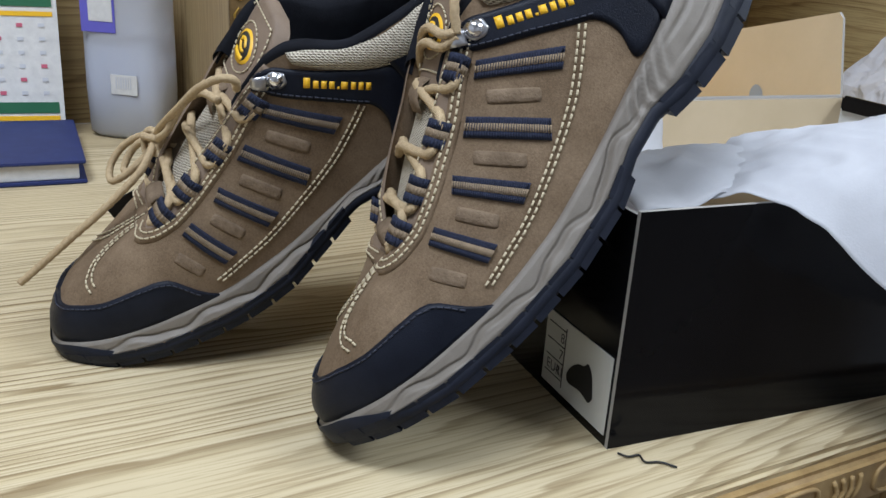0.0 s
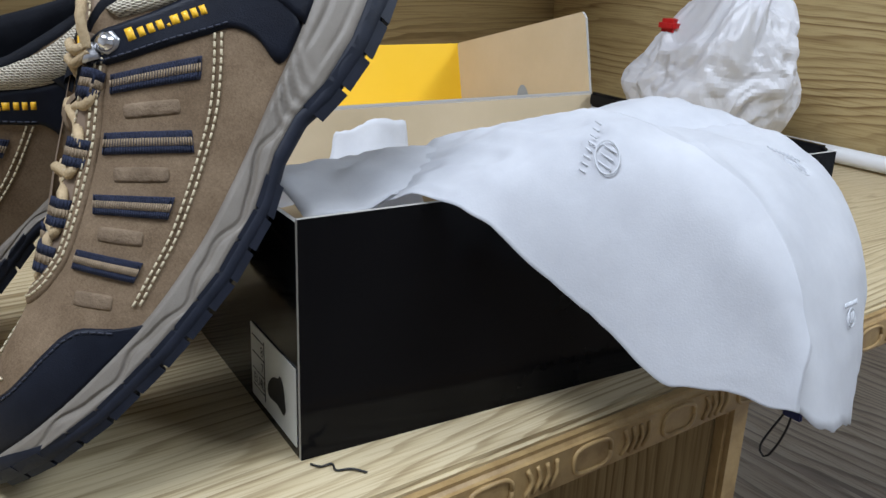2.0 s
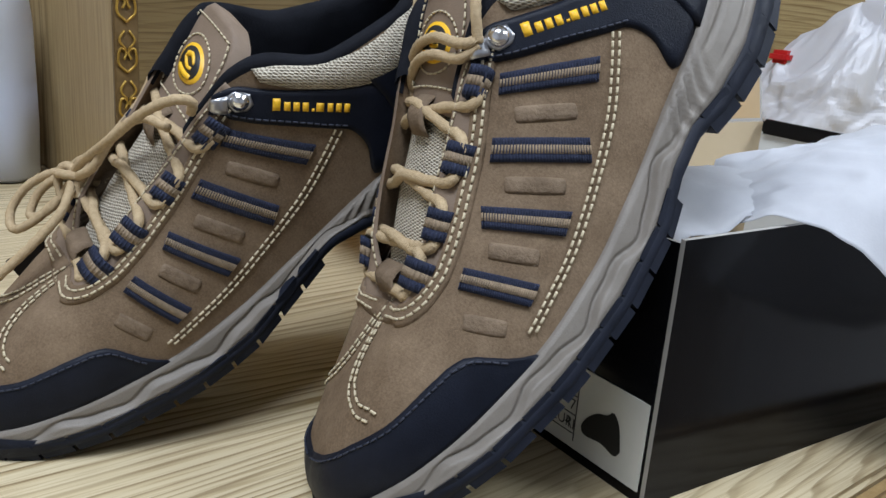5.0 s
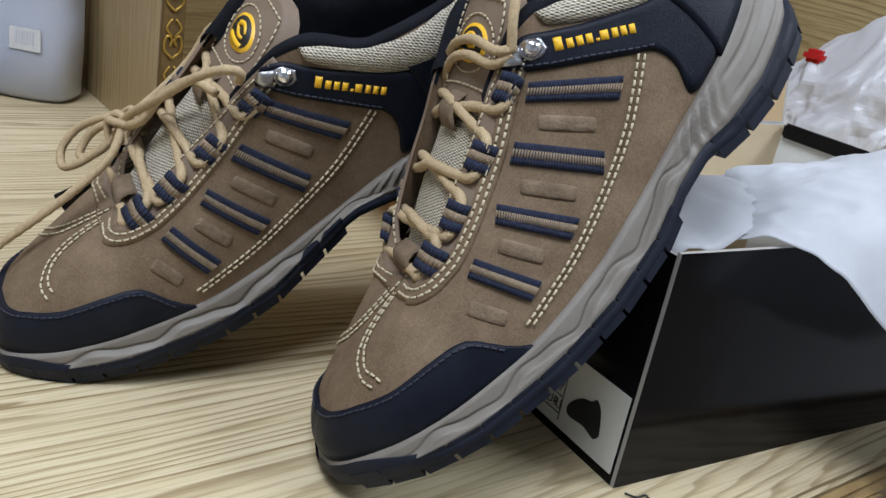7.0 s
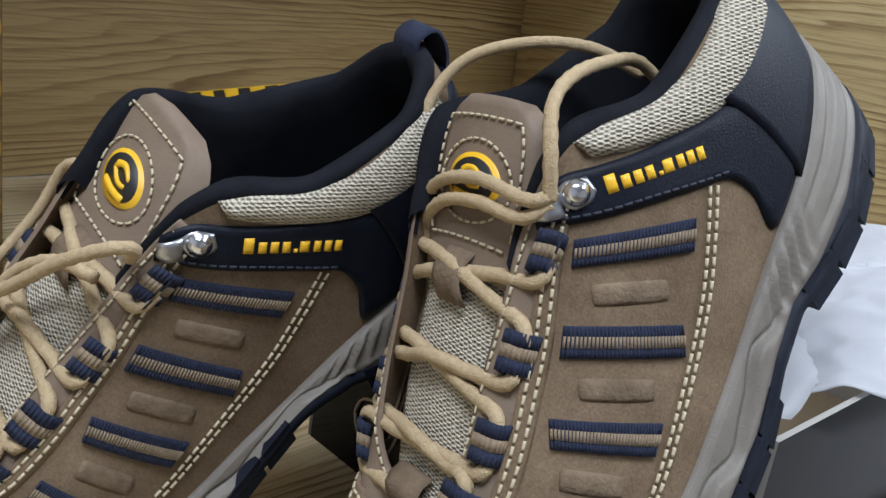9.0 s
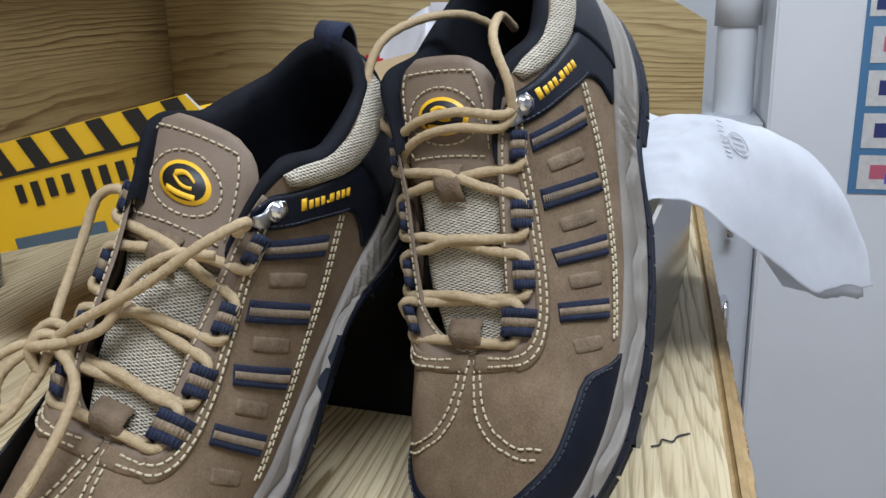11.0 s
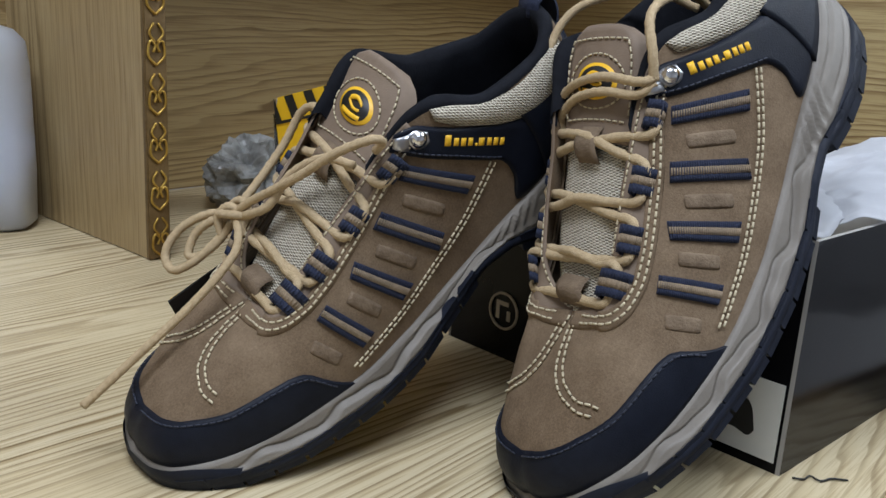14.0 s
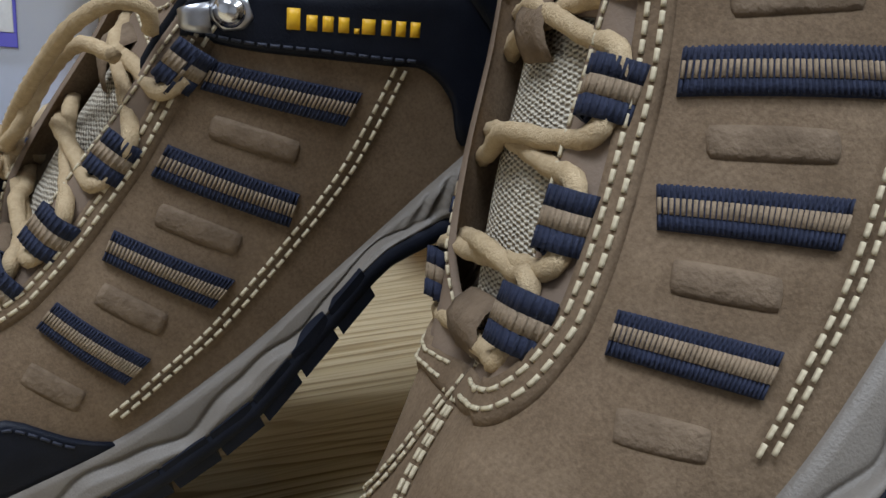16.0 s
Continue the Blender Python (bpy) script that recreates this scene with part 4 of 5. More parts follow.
            for _ in range(3):
                q[1:-1] = (q[:-2] + 2 * q[1:-1] + q[2:]) / 4
            d = np.concatenate([[0], np.cumsum(np.linalg.norm(np.diff(q, axis=0), axis=1))])
            st, a = [], 0.001
            while a + 0.0027 < d[-1]:
                st.append(tube(np.stack([np.interp(np.linspace(a, a + 0.0027, 4), d, q[:, i]) for i in range(3)], 1), 0.0006, 5))
                a += 0.0038
            mesh_object("vamp_stitching", *join(*st), M_THREAD, shoe, "cream double stitching")

        # fabric collar band
        v, f = ruled(L, s, [(0.1905, 0.1090), (0.205, 0.0985), (0.228, 0.0870), (0.252, 0.0830), (0.281, 0.0860)], [(0.1900, 0.1162), (0.205, 0.1112), (0.228, 0.1026), (0.252, 0.1020), (0.281, 0.1085)], 36, 8, 0.0, 0.0014, 0.0022)
        mesh_object("collar_band", v, f, M_MESHF, shoe, "beige woven mesh collar")
        # black band from the lace hook to the heel
        v, f = ruled(L, s, [(0.1640, 0.1055), (0.178, 0.0950), (0.1933, 0.0853), (0.2095, 0.0750), (0.2185, 0.0690), (0.2220, 0.0580), (0.2200, 0.0430), (0.240, 0.0460)],
                     [(0.1700, 0.1128), (0.180, 0.1122), (0.190, 0.1062), (0.205, 0.0978), (0.228, 0.0878), (0.240, 0.0850), (0.252, 0.0838), (0.264, 0.0845)], 44, 12, 0.0, 0.0020)
        band = mesh_object("side_band", v, f, M_BLACKPU, shoe, "navy black leather side band")
        line = curve_points([(0.1670, 0.1060), (0.179, 0.0970), (0.1945, 0.0873), (0.2100, 0.0772), (0.2195, 0.0715)], 60)
        t, v = L.find(line[:, 0], line[:, 1], s)
        mesh_object("band_stitching", *stitch_row(L, np.stack([t, v], 1), s, 0.0034, 0.0025, 0.0005, 0.0024), M_DARKTHREAD, band)
        # raised lettering bars
        marks = [("bar", 0.0056, 0.0048)] + [("bar", 0.0041, 0.0040)] * 3 + [("bar", 0.0014, 0.0020)] + [("bar", 0.0041, 0.0050)] + [("bar", 0.0041, 0.0038)] * 3
        a0, a1 = np.array((0.1850, 0.0985)), np.array((0.2195, 0.0790))
        if flip < 0:
            a0, a1 = a0 + [0.0045, -0.0026], a1 + [0.0045, -0.0026]
        dr = (a1 - a0) / np.linalg.norm(a1 - a0)
        nn = np.array([-dr[1], dr[0]])
        if nn[1] < 0:
            nn = -nn
        pos = 0.0
        for kind, h, w in marks:
            b0 = a0 + dr * pos
            b1 = b0 + dr * w * 0.72
            mesh_object("raised_bar", *ruled(L, s, [b0, (b0 + b1) / 2, b1], [b0 + nn * h, (b0 + b1) / 2 + nn * h, b1 + nn * h], 4, 4, 0.0018, 0.0011), M_YELLOW, band, "raised yellow printed bar")
            pos += w * 1.06
        # lace hook: flat plate, curled tip and a domed rivet
        hook = mesh_object("lace_hook", *ruled(L, s, [(0.1750, 0.1020), (0.1800, 0.1005), (0.1835, 0.1020)], [(0.1725, 0.1090), (0.1790, 0.1105), (0.1845, 0.1070)], 12, 7, 0.0020, 0.0010), M_STEEL, shoe, "nickel lace hook plate")
        c = L.xz(0.1790, 0.1060, s, 0.0028)[0]
        n = L.normal(*L.find(0.1790, 0.1060, s), s)[0]
        R = Vector(n).to_track_quat("Z", "Y").to_matrix().to_4x4()
        vv, ff = lathe([(0.0043, 0.0), (0.0043, 0.0008), (0.0034, 0.0012), (0.0030, 0.0022), (0.0018, 0.0029), (0.0, 0.0031)], 20)
        mesh_object("rivet", [Matrix.Translation(c) @ R @ Vector(v_) for v_ in vv], ff, M_METAL, hook, "polished metal rivet")
        tip = L.xz(0.1740, 0.1065, s, 0.0030)[0]
        fore = L.xz(0.1655, 0.1100, s, 0.0030)[0] - tip
        rows = []
        for f, o, w in ((0, -0.0004, 0.0040), (0.3, 0.0014, 0.0037), (0.6, 0.0022, 0.0033), (0.85, 0.0018, 0.0028), (1.0, 0.0004, 0.0020), (0.85, -0.0006, 0.0018)):
            sd = np.cross(n, fore)
            sd /= np.linalg.norm(sd)
            rows.append([tip + fore * f * 0.8 + n * o + sd * w * e for e in (-1, -0.4, 0.4, 1)])
        g = np.array([[r[j] for r in rows] for j in range(4)])
        g = np.stack([curve_points(list(x), 16) for x in g], 1)
        mesh_object("hook_tongue", *shell(g, g + n * 0.0011), M_STEEL, hook)

        # webbing lace loops along the throat, lapped under the nubuck edge
        for k in range(4):
            t = LOOP_T[k]
            q, p = loop_line(L, t, s)
            p.append(p[-1] + np.array([0, s * 0.0010, -0.0016]))
            p.append(p[-1] + np.array([0, -s * 0.0006, -0.0018]))
            p.append(p[-1] + np.array([0, -s * 0.004, -0.0014]))
            p = curve_points(p, 16)
            bands = []
            for lo, hi, mt in ((-0.0064, -0.0020, 0), (-0.0020, 0.0020, 1), (0.0020, 0.0064, 0)):
                base = np.stack([p + q * lo, p + q * hi], 1)
                up = np.gradient(p, axis=0)
                nr = np.cross(up, q)
                nr /= np.linalg.norm(nr, axis=1)[:, None] + 1e-9
                if nr[0] @ L.normal(t * s, 0.8, s) < 0:
                    nr = -nr
                bands.append((base, base + nr[:, None, :] * 0.0011, mt))
            loopob = mesh_object("lace_loop", *join(*[shell(x, y) for x, y, w in bands if w == 0]), M_NAVY, shoe, "navy and tan webbing lace loop")
            mesh_object("tan_stripe", *join(*[shell(x, y) for x, y, w in bands if w == 1]), M_TANWEB, loopob)
            ribs, tan_ribs = [], []
            for i in range(1, 12):
                up = np.cross(p[i + 1] - p[i - 1], q)
                up /= np.linalg.norm(up) + 1e-9
                if up @ L.normal(t * s, 0.8, s) < 0:
                    up = -up
                c = p[i] + up * 0.0010
                ribs.append(tube(np.array([c - q * 0.0064, c - q * 0.0022]), 0.0005, 5))
                ribs.append(tube(np.array([c + q * 0.0064, c + q * 0.0022]), 0.0005, 5))
                tan_ribs.append(tube(np.array([c - q * 0.0019, c + q * 0.0019]), 0.0005, 5))
            mesh_object("loop_ribs", *join(*ribs), M_NAVY, loopob)
            mesh_object("tan_loop_ribs", *join(*tan_ribs), M_TANWEB, loopob)

    # heel counter
    ta = np.concatenate([np.linspace(0.80, 0.999, 24), -np.linspace(0.999, 0.80, 24)])
    base, topg = [], []
    for t in ta:
        s = -1 if t < 0 else 1
        vv = np.linspace(0.0, 0.62, 10)
        tv = np.full_like(vv, t)
        p, n = L.at(tv, vv, s), L.normal(tv, vv, s)
        c = p - np.array([0.23, 0, 0])
        n = np.where((n * c).sum(-1, keepdims=True) < 0, -n, n)
        base.append(p - n * 0.001)
        topg.append(p + n * 0.0024)
    mesh_object("heel_counter", *shell(np.array(base), np.array(topg)), M_BLACKPU, shoe, "navy black leather heel counter")
    # heel pull loop
    hz = float(F_RZ(1.0))
    lp = curve_points([(0.296, 0, hz - 0.012), (0.299, 0, hz - 0.003), (0.297, 0, hz + 0.0055), (0.289, 0, hz + 0.005), (0.286, 0, hz - 0.003)], 18)
    base = np.stack([lp + [0, -0.008, 0], lp + [0, 0.008, 0]], 1)
    out = np.array([(math.cos(a), 0, math.sin(a)) for a in np.linspace(-0.3, 2.9, 18)])
    mesh_object("pull_loop", *shell(base, base + out[:, None, :] * 0.0016), M_NAVY, shoe, "navy webbing heel pull loop")

    # tongue
    cx = [(0.074, 0.0610), (0.092, 0.0705), (0.116, 0.0850), (0.140, 0.0975), (0.160, 0.1095), (0.180, 0.1225), (0.197, 0.1325)]
    line = curve_points(cx, 40)
    hw = np.interp(line[:, 0], [0.074, 0.1, 0.135, 0.15, 0.17, 0.183, 0.190, 0.194, 0.197], [0.012, 0.019, 0.0200, 0.0222, 0.0235, 0.0228, 0.0205, 0.0170, 0.0110])
    if flip < 0:
        hw = hw * np.interp(line[:, 0], [0.135, 0.155], [1.0, 1.14])

    def tongue_point(i, y, off=0.0):
        i = int(np.clip(i, 0, 39))
        d = np.gradient(line, axis=0)[i]
        n = np.array([-d[1], 0, d[0]])
        n /= np.linalg.norm(n)
        lean = 0.007 * max(0.0, (i - 14) / 25) * (1 if flip < 0 else 0)
        return np.array([line[i, 0], y + lean, line[i, 1] - 5.5 * y * y + 0.25 * y]) + n * off
    rows_b = np.array([[tongue_point(i, w * hw[i], -0.006) for w in np.linspace(-1, 1, 13)] for i in range(40)])
    rows_t = np.array([[tongue_point(i, w * hw[i], 0.0012 * (1 - w ** 4)) for w in np.linspace(-1, 1, 13)] for i in range(40)])
    k = 25
    mesh_object("tongue_mesh", *shell(rows_b[:k + 1], rows_t[:k + 1]), M_MESHF, shoe, "beige woven mesh tongue")
    tp = mesh_object("tongue_pad", *shell(rows_b[k - 2:], rows_t[k - 2:] + np.array([-0.0010, 0, 0.0016])), M_LEATHER, shoe, "tan leather padded tongue top")
    edge = [tongue_point(i, -w * hw[i] * 0.86, 0.0036) for i, w in [(j, 1) for j in range(27, 38, 1)]] + [tongue_point(37, y, 0.0036) for y in np.linspace(-hw[37] * 0.8, hw[37] * 0.8, 12)] + [tongue_point(j, hw[j] * 0.86, 0.0036) for j in range(37, 26, -1)] + [tongue_point(26, y, 0.0036) for y in np.linspace(hw[26] * 0.8, -hw[26] * 0.8, 14)]
    edge = np.array(edge)
    d = np.concatenate([[0], np.cumsum(np.linalg.norm(np.diff(edge, axis=0), axis=1))])
    st, a = [], 0.0
    while a + 0.0026 < d[-1]:
        st.append(tube(np.stack([np.interp(np.linspace(a, a + 0.0026, 4), d, edge[:, i]) for i in range(3)], 1), 0.0005, 5))
        a += 0.0038
    mesh_object("tongue_stitching", *join(*st), M_THREAD, tp)
    # oval badge
    ang = np.linspace(0, 2 * math.pi, 41)[:-1]

    def badge(rx, ry, off, dx=0.0, dy=0.0):
        out = []
        for a in ang:
            y = dy + ry * math.cos(a)
            fi = 31.2 + (rx * math.sin(a) + dx) / 0.0037
            lo = int(math.floor(fi))
            w = fi - lo
            out.append(tongue_point(lo, y, off) * (1 - w) + tongue_point(lo + 1, y, off) * w)
        return np.array(out)

    def disc(rx, ry, o0, o1, **kw):
        a, b = badge(rx, ry, o0, **kw), badge(rx * 0.95, ry * 0.95, o1, **kw)
        n = len(a)
        return list(a) + list(b), [(i, (i + 1) % n, n + (i + 1) % n, n + i) for i in range(n)] + [tuple(range(n, 2 * n))]
    bd = mesh_object("badge", *disc(0.0096, 0.0128, 0.001, 0.0040), M_YELLOW, shoe, "yellow and black oval rubber badge")
    mesh_object("badge_field", *disc(0.0078, 0.0109, 0.0030, 0.0043), M_INK, bd)
    sweep = lambda x0, x1, y0, y1, w0, w1, bend: shell(*[np.array([[tongue_point(31, y, o) + (tongue_point(32, y, o) - tongue_point(31, y, o)) * ((x0 + (x1 - x0) * f + bend * math.sin(math.pi * f) + e * (w0 + (w1 - w0) * f)) / 0.0037) for e in (-1, 0, 1)] for f, y in zip(np.linspace(0, 1, 12), np.linspace(y0, y1, 12))]) for o in (0.0032, 0.0050)])
    mesh_object("badge_mark", *join(sweep(-0.0042, -0.0036, -0.0066, 0.0070, 0.0012, 0.0012, -0.0008), sweep(0.0022, 0.0030, -0.0052, 0.0046, 0.0006, 0.0014, 0.0022), sweep(-0.0008, 0.0022, -0.0044, 0.0050, 0.0008, 0.0006, -0.0016)), M_YELLOW, bd)
    oval = badge(0.0138, 0.0172, 0.0036)
    oval = np.concatenate([oval, oval[:2]])
    d = np.concatenate([[0], np.cumsum(np.linalg.norm(np.diff(oval, axis=0), axis=1))])
    st, a = [], 0.0
    while a + 0.0024 < d[-1]:
        st.append(tube(np.stack([np.interp(np.linspace(a, a + 0.0024, 4), d, oval[:, i]) for i in range(3)], 1), 0.0005, 5))
        a += 0.0036
    mesh_object("badge_stitching", *join(*st), M_THREAD, tp)
    # leather lace keepers on the tongue
    for i0, i1, hk in ((20, 25, 0.0062), (1, 5, 0.0076)):
        n_i = i1 - i0 + 1
        arch = [0.0012 + (0.0060 if i0 else 0) * math.sin(math.pi * (0.08 + 0.84 * j / (n_i - 1))) for j in range(n_i)]
        b0 = np.array([[tongue_point(i, y, h) for y in np.linspace(-hk, hk, 7)] for i, h in zip(range(i0, i1 + 1), arch)])
        t0 = np.array([[tongue_point(i, y, h + 0.0016) for y in np.linspace(-hk * 0.96, hk * 0.96, 7)] for i, h in zip(range(i0, i1 + 1), arch)])
        mesh_object("lace_keeper", *shell(b0, t0), M_SUEDE_D, shoe, "brown leather lace keeper")

    # laces: pairs of strands across the throat
    ends = {}
    for s in (1, -1):
        for k in range(4):
            q, p = loop_line(L, LOOP_T[k], s)
            tip = (p[1] + p[2]) / 2 - np.array([0, 0, 0.0026])
            for w in (-1, 0, 1):
                ends[(s, k, w)] = tip + q * 0.0088 * w
    strands = []

    def cross(k0, w0, k1, w1, lift, dip):
        p, q = ends[(1, k0, w0)], ends[(-1, k1, w1)]
        pts = [ends[(1, k0, 0)] + np.array([0, 0.0010, -0.0022]), p + np.array([0, 0.0006, 0.0006])]
        for f in (0.25, 0.5, 0.75):
            c = p + (q - p) * f
            y = c[1]
            zt = np.interp(c[0], line[:, 0], line[:, 1]) - 5.5 * y * y + 0.25 * y + lift
            c[2] = max(zt, c[2] * 0.55 + zt * 0.45) + (dip if f == 0.5 else 0.0)
            pts.append(c)
        return curve_points(pts + [q + np.array([0, 0.0022, 0.0002]), ends[(-1, k1, 0)] + np.array([0, 0.0030, -0.0050])], 44)
    strands.append(cross(0, -1, 0, -1, 0.0038, 0.0))
    for k in range(3):
        strands.append(cross(k, 1, k + 1, -1, 0.0038, -0.0006 if k % 2 else 0.0034))
        strands.append(cross(k + 1, -1, k, 1, 0.0044, 0.0032 if k % 2 else -0.0008))
    for q in strands:
        mesh_object("lace", *tube(q, 0.0025, 8, 1.0, True, 0.07), M_LACE, shoe, "tan braided round lace")
    for q in laces:
        mesh_object("lace", *tube(curve_points(q, 12 * len(q)), 0.0023, 8, 1.0, True, 0.07), M_LACE, shoe, "tan braided round lace")
    shoe.matrix_world = at
    return shoe


POSE_A = pose(0.1545, 0.3585, -0.0030, -22.5, -46.9, -5.3)
POSE_B = pose(0.0430, 0.5315, -0.0112, 6.5, -29.6, -15.5)
# trailing lace over the collar, in the shoe's own frame (x to the heel, -y to the outer side)
LACES_A = [
    [(0.158, 0.027, 0.108), (0.164, 0.028, 0.118), (0.168, 0.012, 0.124), (0.169, -0.010, 0.123), (0.167, -0.030, 0.116), (0.171, -0.034, 0.112)],
    [(0.152, 0.027, 0.106), (0.158, 0.026, 0.114), (0.162, 0.010, 0.120), (0.163, -0.010, 0.119), (0.163, -0.028, 0.112), (0.171, -0.034, 0.110)],
    [(0.171, -0.034, 0.111), (0.180, -0.036, 0.121), (0.192, -0.032, 0.128), (0.204, -0.027, 0.128), (0.220, -0.020, 0.121), (0.240, -0.010, 0.106), (0.246, -0.006, 0.090)],
    [(0.171, 0.034, 0.112), (0.178, 0.041, 0.124), (0.195, 0.042, 0.136), (0.215, 0.036, 0.138), (0.232, 0.024, 0.128), (0.244, 0.012, 0.112), (0.250, 0.006, 0.092)],
]
LACES_B = [
    # loop from the outer top eyelet down to the knot
    [(0.158, -0.027, 0.110), (0.160, -0.034, 0.116), (0.154, -0.035, 0.121), (0.140, -0.024, 0.119), (0.124, -0.008, 0.111), (0.112, 0.008, 0.104), (0.103, 0.022, 0.098), (0.096, 0.032, 0.092)],
    # second run of the same lace, lower over the throat
    [(0.146, -0.024, 0.108), (0.138, -0.010, 0.113), (0.124, 0.004, 0.108), (0.108, 0.008, 0.098), (0.100, 0.018, 0.094), (0.098, 0.030, 0.090)],
    # loop from the inner top eyelet
    [(0.156, 0.028, 0.110), (0.162, 0.036, 0.117), (0.157, 0.047, 0.114), (0.142, 0.049, 0.103), (0.124, 0.046, 0.096), (0.106, 0.040, 0.092), (0.096, 0.034, 0.090)],
    # knot
    [(0.088, 0.040, 0.080), (0.094, 0.044, 0.089), (0.102, 0.038, 0.094), (0.102, 0.029, 0.092), (0.094, 0.025, 0.086), (0.087, 0.030, 0.082)],
    [(0.098, 0.044, 0.082), (0.090, 0.040, 0.092), (0.091, 0.031, 0.095), (0.099, 0.025, 0.090), (0.103, 0.029, 0.083)],
    [(0.084, 0.034, 0.082), (0.088, 0.038, 0.092), (0.095, 0.035, 0.096), (0.097, 0.028, 0.091), (0.092, 0.023, 0.083)],
    # bow loops on the inner side
    [(0.096, 0.036, 0.088), (0.088, 0.046, 0.092), (0.072, 0.055, 0.090), (0.058, 0.055, 0.083), (0.055, 0.045, 0.077), (0.066, 0.038, 0.078), (0.080, 0.036, 0.082), (0.092, 0.034, 0.086)],
    [(0.094, 0.036, 0.090), (0.084, 0.043, 0.090), (0.074, 0.047, 0.086), (0.066, 0.044, 0.080), (0.070, 0.038, 0.079), (0.082, 0.035, 0.082), (0.092, 0.033, 0.088)],
    # long end hanging over the toe
    [(0.094, 0.030, 0.090), (0.090, 0.020, 0.088), (0.082, 0.012, 0.084), (0.066, 0.009, 0.079), (0.046, 0.009, 0.0735), (0.024, 0.011, 0.068), (0.002, 0.014, 0.062), (-0.018, 0.016, 0.057)],
]
make_shoe("hiking_shoe", 1, POSE_A, "brown nubuck hiking shoe propped steeply on the box edge", LACES_A)
make_shoe("hiking_shoe", -1, POSE_B, "brown nubuck hiking shoe with tied tan bow, leaning on box", LACES_B)

tag_card = new("hang_tag")
tagged(tag_card, "small black hang tag with orange edge beside the shoe", "tag")
part("card", box_bm(0.058, 0.0012, 0.040, (0, 0, 0), 0.0004), M_INK, tag_card)
part("orange_edge", box_bm(0.007, 0.0010, 0.038, (-0.024, 0.0012, 0.001), 0.0003), M_YELLOW, tag_card, "orange printed edge")
part("green_patch", box_bm(0.010, 0.0008, 0.007, (-0.012, 0.0011, 0.005), 0.0002), M_GREEN, tag_card)
for i in range(3):
    part("print_bar", box_bm(0.004, 0.0006, 0.006, (0.004 + i * 0.007, 0.0009, 0.022)), M_GREYINK, tag_card)
tag_card.matrix_world = POSE_B @ pose(0.072, 0.0500, 0.028, 14, 0, 4)


# ---- things in the hutch and round the box ----
def sheet(net, n, m, rough=0.0, seed=0, fine=60.0):
    """A smooth sheet through a net of places, with soft creases."""
    net = np.array(net, float)
    rows = np.array([curve_points(r, m) for r in net])
    g = np.array([curve_points(rows[:, j], n) for j in range(m)]).transpose(1, 0, 2)
    if rough:
        for i in range(n):
            for j in range(m):
                p = Vector(g[i, j])
                k = 0.6 * noise.noise(p * fine + Vector((seed, 0, 0))) + 0.4 * (0.5 - abs(noise.noise(p * fine * 1.7 + Vector((0, seed, 5)))))
                q = noise.noise(p * fine * 0.5 + Vector((seed, 7, 3)))
                fold = abs(noise.noise(p * fine * 0.9 + Vector((2.0 * seed, 3, 1)))) + 0.5 * abs(noise.noise(p * fine * 2.3 + Vector((1, 4, seed))))
                k += 0.9 * (0.3 - fold)
                g[i, j] += rough * np.array([0.5 * q, 0.6 * k, k])
    return g


def sheet_object(name, g, material, parent=None, label="", thick=0.0004):
    b = g.copy()
    b[..., 2] -= thick
    b[..., 1] += thick
    return mesh_object(name, *shell(b, g), material, parent, label)


def box_point(u, v, z):
    return tuple(BOX @ Vector((u, v, z)))


wrap = new("tissue_sheet")
tagged(wrap, "white tissue sheet with faint grey prints, draped over box", "tissue paper")
# the part that lies in the box
inner = [[box_point(u, v, z) for v, z in ((0.012, 0.127 + k), (0.06, 0.135 + 1.5 * k), (0.12, 0.118 + k), (0.19, 0.080), (0.25, 0.060))] for u, k in ((0.010, -0.004), (0.07, 0.002), (0.14, 0.004), (0.21, 0.010), (0.29, 0.016), (0.36, 0.004))]
sheet_object("inner_fold", sheet(inner, 46, 40, 0.0062, 3, 32), M_TISSUE, wrap)
tab = [[box_point(u, v, z) for u, v, z in row] for row in (((0.115, 0.20, 0.05), (0.112, 0.225, 0.085), (0.125, 0.235, 0.116)), ((0.15, 0.19, 0.05), (0.15, 0.215, 0.09), (0.155, 0.228, 0.124)), ((0.19, 0.205, 0.05), (0.19, 0.232, 0.085), (0.188, 0.240, 0.118)))]
sheet_object("standing_fold", sheet(tab, 20, 20, 0.004, 9, 60), M_TISSUE, wrap)
# the flap that arches over the front edge and hangs out past the desk
flap = [
    [(0.300, 0.330, 0.118), (0.3300, 0.2885, 0.1315), (0.362, 0.245, 0.098), (0.391, 0.203, 0.063), (0.420, 0.166, 0.051), (0.440, 0.147, 0.046)],
    [(0.330, 0.345, 0.130), (0.356, 0.290, 0.146), (0.383, 0.242, 0.127), (0.408, 0.202, 0.098), (0.428, 0.168, 0.075), (0.442, 0.149, 0.054)],
    [(0.370, 0.370, 0.135), (0.394, 0.300, 0.160), (0.411, 0.244, 0.156), (0.427, 0.202, 0.132), (0.437, 0.171, 0.103), (0.446, 0.151, 0.066)],
    [(0.420, 0.390, 0.134), (0.432, 0.310, 0.163), (0.440, 0.252, 0.164), (0.449, 0.208, 0.147), (0.453, 0.176, 0.118), (0.452, 0.153, 0.074)],
]
sheet_object("front_flap", sheet(flap, 66, 84, 0.0060, 1, 25), M_TISSUE, wrap)
